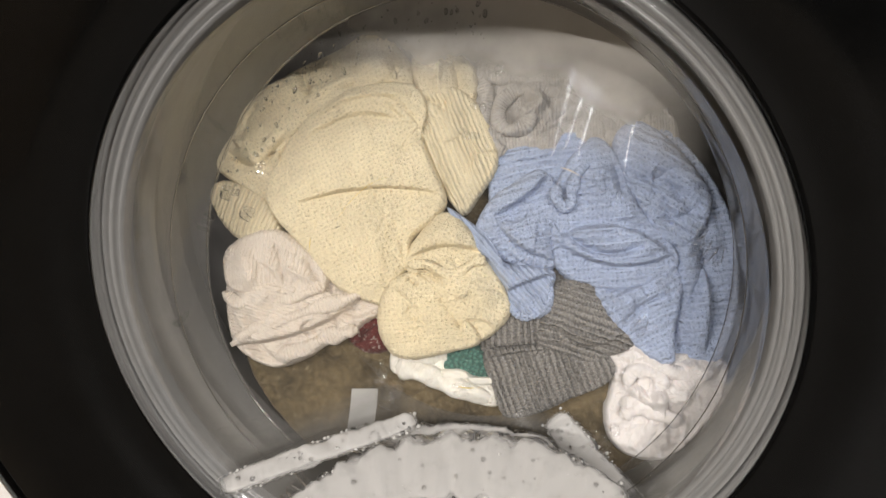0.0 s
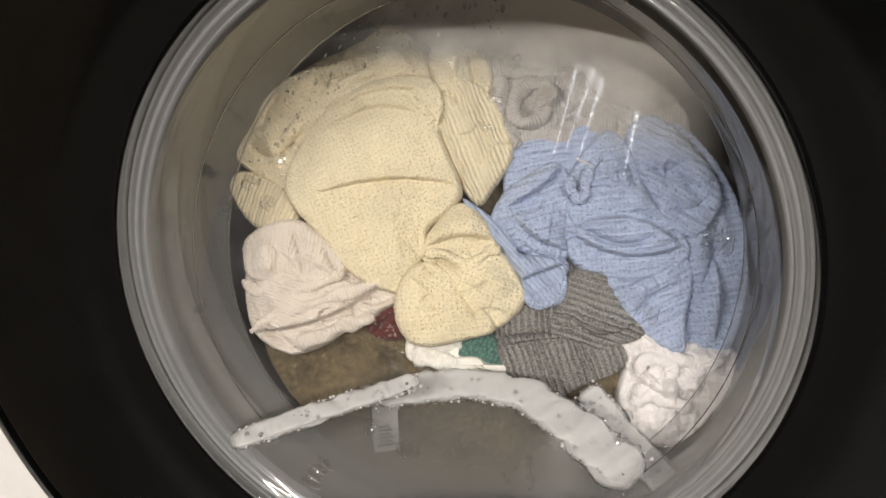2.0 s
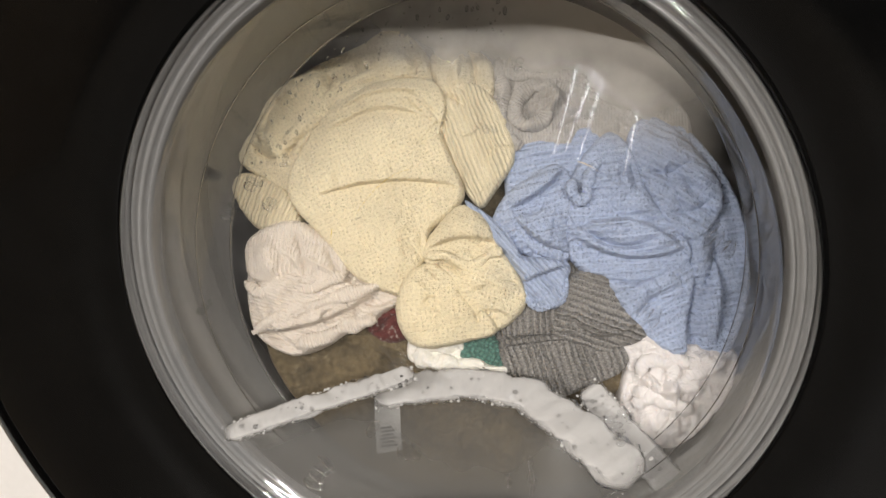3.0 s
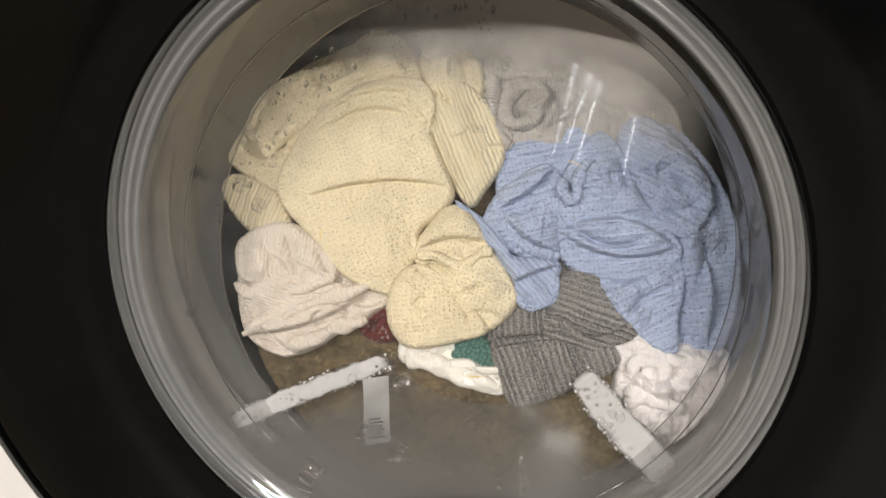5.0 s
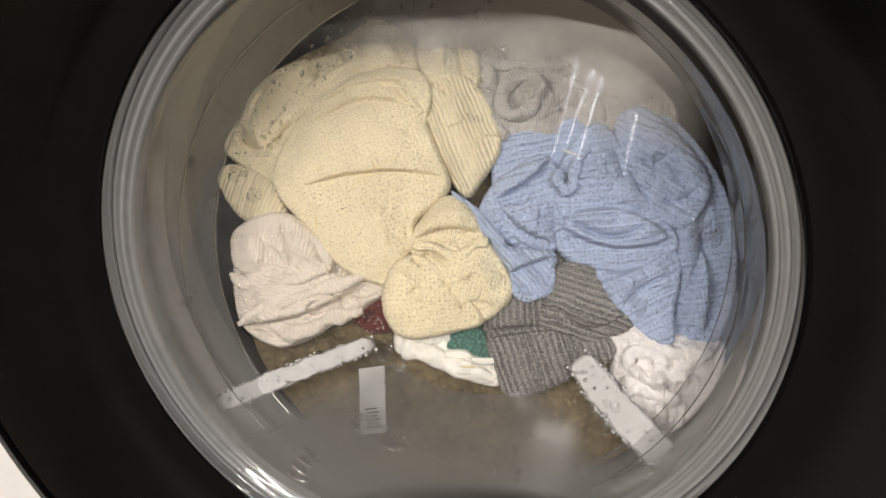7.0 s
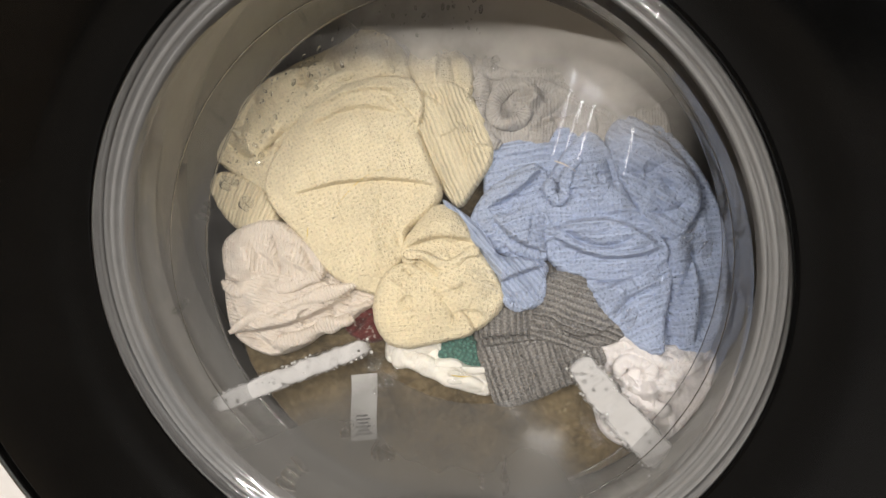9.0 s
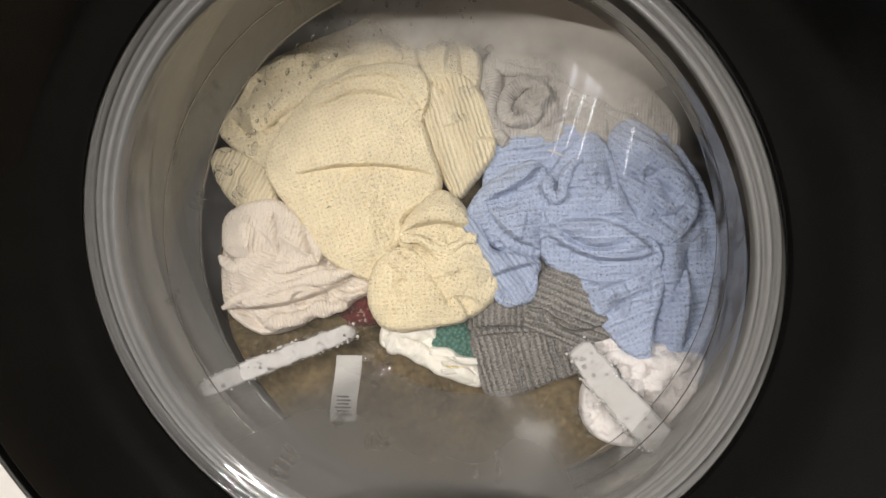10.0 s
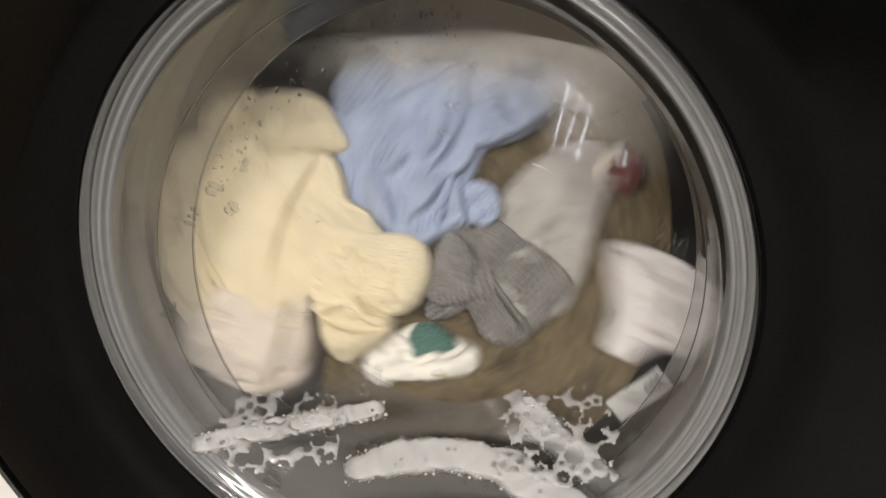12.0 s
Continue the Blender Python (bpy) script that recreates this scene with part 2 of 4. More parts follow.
def ripple(x, z, seed, scale):
    """Smooth uneven waves, for cloth that hangs unevenly."""
    rng = np.random.RandomState(seed)
    total, amp = np.zeros_like(x), 1.0
    for octave in range(4):
        k = 2 * math.pi / (scale / 1.9 ** octave)
        for _ in range(4):
            a, ph, warp = rng.uniform(0, math.pi), rng.uniform(0, 6.28), rng.uniform(0.4, 1.2)
            u, v = x * math.cos(a) + z * math.sin(a), -x * math.sin(a) + z * math.cos(a)
            total += amp * np.sin(k * (u + warp * 0.18 * scale * np.sin(k * 0.45 * v + ph)) + ph) / 4
        amp *= 0.55
    return total


def fold_height(x, z, fold):
    """Height of one fold: r a round ridge, c a sharp crease, s a lapped edge whose left side lies higher."""
    kind, x0, z0, x1, z1, bend, width, amp = fold
    s = np.linspace(0, 1, 96)
    nx, nz = -(z1 - z0), x1 - x0
    ln = math.hypot(nx, nz)
    nx, nz = nx / ln, nz / ln
    cx = x0 + (x1 - x0) * s + nx * bend * 4 * s * (1 - s)
    cz = z0 + (z1 - z0) * s + nz * bend * 4 * s * (1 - s)
    d2 = (x[:, None] - cx) ** 2 + (z[:, None] - cz) ** 2
    i = d2.argmin(1)
    d = np.sqrt(d2[np.arange(len(x)), i])
    fade = np.clip(np.minimum(s[i], 1 - s[i]) * 5, 0, 1)
    fade = np.where((s[i] <= 0) | (s[i] >= 1), np.exp(-d / width) * 0.3, 0.3 + 0.7 * fade)
    amp, width = amp * 1.65, width * (1.0 if kind == "r" else 0.8)
    if kind == "r":
        return amp * fade * np.exp(-(d / width) ** 2)
    if kind == "c":
        return -amp * fade * np.exp(-d / width)
    j = np.clip(i, 1, 94)
    tx, tz = cx[j + 1] - cx[j - 1], cz[j + 1] - cz[j - 1]
    side = np.sign(tx * (z - cz[i]) - tz * (x - cx[i]))
    return amp * fade * (np.tanh(side * d / width * 1.5) * np.exp(-d / (width * 7)) - 0.6 * np.exp(-d / (width * 0.8)))


def puff(parent, name, outline, back, puffed, mat, mid=None, folds=(), rib=None, dots=None, wrinkle=1.0, seed=0, dense=1.0,
         lift=0.0, label=""):
    """A piece of knitted or woven cloth, lying in folds: outline, folds, ribs and stitch holes in millimetres, depth in metres."""
    size = np.ptp(np.array(outline, float), axis=0)
    around = int(min(620, max(90, (size.sum() * 2) / 0.75)) * dense)
    rings = int(min(150, max(26, size.max() / 2 / 0.6)) * dense)
    edge = closed_curve(outline, around)
    centre = np.array(mid if mid else edge.mean(0), float)
    ang = np.arange(around) / around * 2 * math.pi
    rng = np.random.RandomState(seed)
    wob = sum(np.sin(ang * k + rng.uniform(0, 6.28)) * 0.9 / k ** 0.5 for k in (7, 13, 23, 41))
    out = edge - centre
    out = out * (1 + 2.2 / np.maximum(10, np.linalg.norm(out, axis=1)))[:, None]
    edge = centre + out * (1 + wob[:, None] * 0.5 / np.maximum(20, np.linalg.norm(out, axis=1))[:, None])
    r = np.linspace(0.004, 1, rings)
    x = (centre[0] + r[:, None] * (edge[:, 0] - centre[0])[None]).ravel()
    z = (centre[1] + r[:, None] * (edge[:, 1] - centre[1])[None]).ravel()
    rr = np.repeat(r, around)
    reach = np.tile(np.linalg.norm(edge - centre, axis=1), rings)
    gap = (1 - rr) * reach
    round_in = 3.6
    dome = np.sqrt(np.clip(1 - np.clip(1 - gap / round_in, 0, 1) ** 2, 0, 1))
    h = puffed * 1000 * (0.56 * dome + 0.40 * dome * (1 - rr ** 2))
    h += lift * 1000
    soft = np.clip(gap / 5, 0, 1)
    bend_u = np.zeros_like(x)
    loose = []
    for _ in range(int(np.clip(size[0] * size[1] / 420, 2, 12))):
        spot = centre + (edge[rng.randint(around)] - centre) * rng.uniform(0.15, 0.9)
        way, reach_mm = rng.uniform(0, 6.28), rng.uniform(9, 30)
        tip = spot + reach_mm * np.array([math.cos(way), math.sin(way)])
        loose.append(("csr"[rng.randint(3)], spot[0], spot[1], tip[0], tip[1], rng.uniform(-5, 5), rng.uniform(1.4, 2.6), rng.uniform(0.5, 1.4) * min(1.3, wrinkle)))
    for f in list(folds) + loose:
        step = fold_height(x, z, f)
        h += step * (0.35 + 0.65 * soft)
        bend_u += step
    waves = ripple(x, z, seed + 100, 34.0)
    h += 1.2 * wrinkle * waves * (0.3 + 0.7 * soft) - 0.45 * wrinkle * np.abs(ripple(x, z, seed + 200, 24.0)) ** 0.8 * soft
    warp = 0.7 * np.clip(bend_u, -1.6, 1.6) + 1.6 * ripple(x, z, seed + 300, 60.0)
    way = radians(rib[0] if rib else dots[2] if dots else 0)
    uv = np.stack([x * math.cos(way) + z * math.sin(way) + 0.55 * warp, -x * math.sin(way) + z * math.cos(way) + 0.3 * warp], 1)
    uv = np.concatenate([uv, np.tile(uv[-around:], (3, 1))])
    if rib:
        a, pitch, amp = radians(rib[0]), rib[1], 0.6 * rib[2]
        u = x * math.cos(a) + z * math.sin(a) + warp
        v = -x * math.sin(a) + z * math.cos(a) + warp * 0.4
        h += amp * np.sin(2 * math.pi * u / pitch) * (0.8 + 0.2 * np.sin(2 * math.pi * v / 2.6))
    verts = np.stack([x, -h, z], 1)
    rim = np.stack([edge[:, 0], np.full(around, 0.0), edge[:, 1]], 1)
    skirts = [rim * [1, 0, 1] + [0, back * 300, 0] + (np.array([centre[0], 0, centre[1]]) - rim) * 0.04,
              rim * [1, 0, 1] + [0, back * 700, 0] + (np.array([centre[0], 0, centre[1]]) - rim) * 0.15,
              rim * [1, 0, 1] + [0, back * 1000, 0] + (np.array([centre[0], 0, centre[1]]) - rim) * 0.5]
    verts = np.concatenate([verts] + skirts) / 1000
    faces = grid_faces(rings + 3, around, True)
    faces.append(tuple(range(around))[::-1])
    last = (rings + 2) * around
    faces.append(tuple(range(last, last + around)))
    return mesh_object(name, verts, faces, mat, parent, True, label, uv)


def rope(parent, name, path, radius, front, mat, seed=0, label=""):
    """A rolled or twisted strand of cloth along a line of (x, z) in millimetres; front: how far it stands out, in metres."""
    p = np.array(path, float)
    n = len(p)
    count = 26 * (n - 1)
    t = np.linspace(0, n - 1 - 1e-6, count)
    i, f = t.astype(int), (t % 1)[:, None]
    a, b, c, d = p[np.maximum(i - 1, 0)], p[i], p[np.minimum(i + 1, n - 1)], p[np.minimum(i + 2, n - 1)]
    q = 0.5 * (2 * b + (c - a) * f + (2 * a - 5 * b + 4 * c - d) * f ** 2 + (3 * b - a - 3 * c + d) * f ** 3)
    tx, tz = np.gradient(q[:, 0]), np.gradient(q[:, 1])
    ln = np.maximum(np.hypot(tx, tz), 1e-6)
    nx, nz = -tz / ln, tx / ln
    s = np.linspace(0, 1, count)
    taper = np.clip(np.minimum(s, 1 - s) * 9, 0.25, 1) ** 0.6
    rows, verts = 22, []
    rng = np.random.RandomState(seed)
    ph = rng.uniform(0, 6.28, 4)
    for k in range(rows):
        a = 2 * math.pi * k / rows
        r = radius * taper * (1 + 0.14 * np.sin(2 * a + s * 9 * n / 3 + ph[0]) + 0.09 * np.sin(3 * a - s * 17 + ph[1]) + 0.10 * np.sin(s * 21 + ph[2]))
        r = r + 0.16 * np.sin(np.cumsum(ln) * 2 * math.pi / 2.4 + a)
        verts.append(np.stack([q[:, 0] + nx * r * math.cos(a), -front * 1000 - 0.9 * r * math.sin(a), q[:, 1] + nz * r * math.cos(a)], 1) / 1000)
    faces = [(k * count + i, ((k + 1) % rows) * count + i, ((k + 1) % rows) * count + i + 1, k * count + i + 1) for k in range(rows) for i in range(count - 1)]
    faces += [tuple(k * count for k in range(rows))[::-1], tuple(k * count + count - 1 for k in range(rows))]
    along = np.cumsum(ln)
    uvs = np.concatenate([np.stack([along, np.full(count, radius * 2 * math.pi * k / rows)], 1) for k in range(rows)])
    return mesh_object(name, np.concatenate(verts), faces, mat, parent, True, label, uvs)


# ---- the washing machine ----
def annulus_plate(name, r_in, off, half_w, z_low, z_high, y0, y1, mat, parent=None, seg=160):
    """A flat panel with a round opening right through it."""
    verts, ang = [], [2 * math.pi * i / seg for i in range(seg)]
    def outer(a):
        c, s = math.cos(a), math.sin(a)
        k = min(half_w / max(abs(c), 1e-6), (z_high if s > 0 else -z_low) / max(abs(s), 1e-6))
        return c * k, s * k
    for ring, y in ((0, y0), (1, y0), (1, y1), (0, y1)):
        for a in ang:
            px, pz = (r_in * math.cos(a) + off[0], r_in * math.sin(a) + off[1]) if ring == 0 else outer(a)
            verts.append((px, y, pz))
    faces = grid_faces(4, seg, True) + [(3 * seg + i, 3 * seg + (i + 1) % seg, (i + 1) % seg, i) for i in range(seg)]
    return mesh_object(name, verts, faces, mat, parent, False)


SHIFT = (0.009, -0.003)
machine = thing("washing_machine", 0, 0, -0.55, "white front-loading washing machine with a black round door", "washing machine")


def on_machine(ob):
    ob.location = (0, 0, 0.55)
    return ob


on_machine(annulus_plate("front_panel", 0.3215, (0, 0), 0.42, -0.55, 0.42, 0.012, 0.034, ENAMEL, machine))
bm = bmesh.new()
for box in ((-0.42, -0.404, 0.034, 0.60, -0.55, 0.42), (0.404, 0.42, 0.034, 0.60, -0.55, 0.42),
            (-0.404, 0.404, 0.034, 0.60, 0.404, 0.42), (-0.404, 0.404, 0.034, 0.60, -0.55, -0.534),
            (-0.404, 0.404, 0.584, 0.60, -0.534, 0.404)):
    x0, x1, y0, y1, z0, z1 = box
    made = bmesh.ops.create_cube(bm, size=1)["verts"]
    for v in made:
        v.co = ((x0 + x1) / 2 + v.co.x * (x1 - x0), (y0 + y1) / 2 + v.co.y * (y1 - y0), (z0 + z1) / 2 + v.co.z * (z1 - z0))
on_machine(part("casing", bm, ENAMEL, machine))
on_machine(revolve("drum", [(0.212, 0.140, 0), (0.220, 0.141, 0), (0.243, 0.150, 0), (0.248, 0.17, 0), (0.248, 0.45, 0), (0.20, 0.47, 0), (0.002, 0.475, 0)],
                   STEEL, machine, seg=96, label="stainless steel drum"))
on_machine(revolve("door_gasket", [(0.205, 0.020, 0), (0.190, 0.018, 0), (0.184, 0.022, 0), (0.182, 0.030, 0), (0.186, 0.036, 0), (0.188, 0.050, 0), (0.184, 0.056, 0), (0.190, 0.062, 0),
                    (0.196, 0.080, 0), (0.194, 0.100, 0), (0.199, 0.106, 0), (0.204, 0.128, 0), (0.212, 0.139, 0), (0.222, 0.139, 0)], RUBBER, machine,
                   label="grey rubber door gasket"))

door = thing("washer_door", 0, 0, 0, "round black glass washer door with a clear deep window bowl", "door")
revolve("door_ring", [(0.1866, 0.010, 0), (0.1866, -0.002, 0), (0.189, -0.004, 0), (0.225, -0.0052, 0), (0.270, -0.0050, 0), (0.305, -0.0040, 0), (0.3135, 0.000, 0),
                      (0.3140, 0.012, 0)], BLACK, door, seg=240, label="glossy black door ring")
revolve("trim_ring", [(0.3142, 0.0118, 0), (0.3142, -0.002, 0), (0.3152, -0.0044, 0), (0.3166, -0.0040, 0), (0.3180, -0.0010, 0), (0.3205, 0.004, 0), (0.3210, 0.0116, 0)],
        CHROME, door, seg=240, label="satin chrome trim ring")
window_rim = revolve("window_rim", [(0.1862, 0.010, 0), (0.1860, -0.002, 0), (0.1850, -0.006, 0), (0.1835, -0.0075, 0), (0.1824, -0.0060, 0), (0.1815, -0.0040, 0), (0.1806, -0.0052, 0),
                       (0.1788, -0.0062, 0), (0.1775, -0.0040, 0), (0.1768, -0.0030, 0), (0.1756, -0.0032, 0), (0.1744, -0.0026, 0), (0.1733, -0.0010, 0), (0.1715, 0.0002, 0),
                       (0.1695, 0.002, 0)], RIM_GLASS, door, seg=260, label="thick clear moulded window rim")
revolve("rim_backing", [(0.1862, 0.0140, 0), (0.1860, 0.0070, 0), (0.1848, 0.0050, 0), (0.1836, 0.0075, 0), (0.1824, 0.0118, 0), (0.1812, 0.0060, 0), (0.1800, 0.0046, 0),
                        (0.1786, 0.0070, 0), (0.1774, 0.0120, 0), (0.1764, 0.0075, 0), (0.1752, 0.0066, 0), (0.1742, 0.0110, 0), (0.1735, 0.016, 0), (0.1735, 0.0175, 0)],
        BACKING, window_rim, seg=240, label="grey ridged backing of the rim")


def bowl_ring(s, grow=0.0, sink=0.0, seg=220):
    """A ring of the bowl's wall, from the upright rim (s = 0) to the leaning inner face (s = 1)."""
    out = []
    for a in np.linspace(0, 2 * math.pi, seg, endpoint=False):
        c, d = math.cos(a), math.sin(a)
        rim = Vector(((0.1695 + grow) * c, 0.002, (0.1695 + grow) * d))
        face = FACE @ Vector(((0.160 + grow) * c + SHIFT[0], 0.0755, (0.160 + grow) * d + SHIFT[1]))
        k = s ** 1.6
        out.append((rim.x + (face.x - rim.x) * k, rim.y + (face.y - rim.y) * s + sink, rim.z + (face.z - rim.z) * k))
    return out


wall_rows = [(0, 0), (0.06, 0.0003), (0.12, 0), (0.15, -0.0012), (0.24, -0.0006), (0.27, -0.0018), (0.40, -0.0004), (0.44, -0.0012), (0.60, 0), (0.76, 0), (0.90, 0), (0.96, -0.0008), (1.0, -0.0004)]
bowl_wall = mesh_object("bowl_wall", [p for s, g in wall_rows for p in bowl_ring(s, g)], grid_faces(len(wall_rows), 220, True), WALL_GLASS, door, True, "clear glass bowl wall with a thin painted haze",
                        [(0.5, 0.5)] * (220 * len(wall_rows)))
for line_s in (0.56, 0.97):
    loop = [bowl_ring(line_s, g - 0.0006, y) for g, y in ((0.0003, 0), (0, -0.0005), (-0.0003, 0), (0, 0.0005))]
    mesh_object("mould_line", sum(loop, []), grid_faces(4, 220, True) + [(660 + i, 660 + (i + 1) % 220, (i + 1) % 220, i) for i in range(220)], CHROME, bowl_wall, True,
                "thin moulded line round the bowl")


def window_face():
    """The bowl's inner face, bulging a little into the drum; mist gathers towards its top."""
    ang = np.linspace(0, 2 * math.pi, 160, endpoint=False)
    rad = np.linspace(0.160, 0.002, 26)
    verts = [(r * math.cos(a) + SHIFT[0], 0.0755 + 0.0003 * (1 - (r / 0.16) ** 2), r * math.sin(a) + SHIFT[1]) for r in rad for a in ang]
    uvs = [(0.5 + v[0] / 0.32, (v[2] - 0.084 + 0.46 * max(0, v[0] - 0.03) - 0.40 * max(0, -0.01 - v[0])) / 0.085) for v in verts]
    faces = grid_faces(26, 160, True) + [tuple(range(25 * 160, 26 * 160))]
    verts = [FACE @ Vector(v) for v in verts]
    return mesh_object("bowl_face", verts, faces, MIST_GLASS, door, True, "clear bowl face misted near its top", uvs)


RAMP_FROM, RAMP_TO = 211.0, 314.0


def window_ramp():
    """The slanted lower side of the bowl, wet and tinted with a painted grey reflection, from the inner face out to the
    rim.
    """
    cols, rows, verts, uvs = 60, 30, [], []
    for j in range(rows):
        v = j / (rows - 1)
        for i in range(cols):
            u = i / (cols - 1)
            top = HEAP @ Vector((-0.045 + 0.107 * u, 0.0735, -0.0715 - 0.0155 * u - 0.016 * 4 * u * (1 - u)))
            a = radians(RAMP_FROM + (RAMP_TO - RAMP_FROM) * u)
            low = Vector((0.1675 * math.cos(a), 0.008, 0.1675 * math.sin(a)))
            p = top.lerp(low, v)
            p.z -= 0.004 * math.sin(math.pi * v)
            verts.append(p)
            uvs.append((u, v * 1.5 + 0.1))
    return mesh_object("bowl_ramp", verts, [f[::-1] for f in grid_faces(rows, cols, False)], WET_TINTED_GLASS, door, True, "slanted wet glass ramp with a grey reflection painted in", uvs)


for pane in (window_face(), window_ramp()):
    pane.visible_shadow = False
for ob in door.children:
    if ob.name.startswith(("window_rim", "bowl_wall")):
        ob.visible_shadow = False

# ---- the laundry ----

# brown wool lying deepest in the drum
brown = leaning("brown_wool_jumper", 0.0078, 0.132, 0.0006,
    "matted olive brown wool jumper soaked at the drum bottom", "jumper")
puff(brown, "body", [(-155, -60), (-162, -3), (-137, 38), (-71, 56), (11, 55), (83, 54), (143, 28), (166, -15), (165, -57), (144, -106), (103, -141), (47, -161), (-11, -166), (-77, -150), (-131, -104)],
     0.03, 0.022, BROWN,
     mid=(-4, -58), folds=[
        ("r", -143, -67, -48, -73, 11, 9, 4),
        ("r", -100, -107, -25, -95, -11, 10, 4),
        ("c", -78, -59, -40, -117, 4, 5, 4),
        ("r", 75, -72, 106, -120, 4, 9, 4)], wrinkle=2.2, seed=3)

# pale grey cotton at the top
lavender = leaning("grey_cotton_top", 0.0645, 0.108, 0.0957,
    "pale lavender grey cotton top curled into a loose swirl", "top")
puff(lavender, "body", [(-49, 27), (-35, 42), (-9, 45), (27, 33), (59, 17), (80, -9), (73, -31), (34, -30), (-9, -33), (-35, -29), (-48, -6)],
     0.03, 0.012, LAVENDER,
     mid=(2, 4), folds=[
        ("r", -42, 8, -31, -18, -9, 4, 4),
        ("r", -20, 15, -20, -3, 14, 4, 5),
        ("c", -25, 2, -11, 0, -11, 2, 4),
        ("r", 2, 11, 48, -10, -3, 4, 3),
        ("r", -16, 15, 27, 18, 4, 5, 3),
        ("c", -9, -16, 23, -4, 2, 3, 3),
        ("c", -46, 20, 2, 17, 4, 3, 3)], wrinkle=1.5, seed=5)
rope(lavender, "curl", [(0, 3), (-8, 11), (-20, 14), (-30, 8), (-34, -3), (-27, -11), (-16, -9), (-13, -1), (-19, 3)], 5.0, 0.011, LAVENDER, 6)
rope(lavender, "rolled_edge", [(-20, 16), (-2, 14), (20, 4), (38, -5), (54, -8)], 4.2, 0.011, LAVENDER, 7)
rope(lavender, "side_roll", [(-43, 23), (-41, 8), (-43, -6), (-36, -21), (-29, -26)], 4.6, 0.01, LAVENDER, 8)
rope(lavender, "rolled_edge", [(-42, 24), (-24, 23), (2, 19), (24, 21)], 4.0, 0.008, LAVENDER, 9)

# cream cardigan, folded back over itself
cream = leaning("cream_knit_cardigan", -0.0635, 0.104, 0.0533,
    "cream pointelle knit baby cardigan folded over itself", "cardigan")
puff(cream, "back_panel", [(-95, 11), (-84, 34), (-71, 55), (-43, 73), (-9, 88), (11, 99), (32, 81), (39, 56), (49, 22), (23, -8), (-15, -19), (-54, -14), (-77, -3)],
     0.03, 0.016, CREAM,
     mid=(-23, 38), folds=[
        ("c", -39, 73, -31, 39, 4, 3, 4),
        ("c", -16, 78, -1, 61, -4, 3, 3),
        ("r", -63, 47, -31, 65, 4, 9, 4),
        ("r", -78, 28, -66, 5, 4, 7, 4),
        ("c", -86, 19, -66, 9, -3, 3, 4),
        ("r", -1, 72, 28, 68, 4, 8, 4),
        ("s", -50, 16, 37, 63, 11, 3, 3),
        ("c", 22, 79, 28, 64, 2, 3, 3),
        ("c", -62, 5, -43, 27, 4, 3, 3)], dots=(4.6, 0.5, 20), wrinkle=1.2, seed=11)
puff(cream, "front_panel", [(-58, -11), (-52, 8), (-37, 33), (-12, 53), (15, 61), (39, 59), (48, 42), (45, 24), (53, 3), (59, -16), (49, -30), (37, -39), (36, -53), (29, -68), (20, -81), (1, -76), (-15, -66), (-30, -47), (-49, -28)],
     0.03, 0.014, CREAM,
     mid=(2, -6), folds=[
        ("s", -34, -17, 56, -11, 6, 1.5, 2.1),
        ("c", -34, -17, 56, -11, 6, 1.2, 1.0),
        ("s", -31, 25, 43, 31, 13, 2.2, 1.6),
        ("c", 19, 53, 45, 31, 3, 2, 2),
        ("s", -25, 38, 38, 50, 7, 2, 1.3),
        ("r", -16, 42, 38, 48, 6, 7, 2.5),
        ("r", 19, -30, 23, -71, -5, 9, 2.5),
        ("c", 22, 49, 36, 37, -2, 2.5, 2.5),
        ("r", -38, 1, -30, -37, 3, 12, 2)], dots=(4.6, 0.8, 25), wrinkle=1.0, seed=12, lift=0.008)
puff(cream, "ribbed_cuff", [(41, 35), (44, 56), (60, 60), (79, 49), (91, 23), (92, 8), (83, -8), (73, -22), (66, -18), (57, -2), (48, 19)],
     0.03, 0.011, RIBBED_CREAM,
     mid=(66, 21), folds=[
        ("c", 44, 52, 60, 44, 2, 3, 3),
        ("s", 42, 35, 68, -18, -3, 2, 2)], rib=(22, 3.3, 0.6), wrinkle=0.7, seed=13, lift=0.004)
puff(cream, "collar", [(38, 77), (49, 85), (67, 82), (78, 70), (77, 51), (60, 50), (45, 56)],
     0.03, 0.01, CREAM,
     folds=[
        ("r", 51, 80, 56, 55, 2, 5, 3),
        ("c", 64, 78, 69, 55, 1, 3, 3)], wrinkle=0.9, seed=14, lift=0.002)
rope(cream, "fold_lip", [(-82, 28), (-66, 20), (-54, 26), (-31, 50), (-1, 65), (28, 68)], 5.5, 0.0125, CREAM, 18)
puff(cream, "strap", [(-99, -12), (-93, -1), (-77, -5), (-61, -16), (-53, -35), (-59, -47), (-73, -42), (-87, -31)],
     0.03, 0.008, RIBBED_CREAM,
     rib=(-18, 6.5, 0.8), wrinkle=0.6, seed=15, lift=0.004)

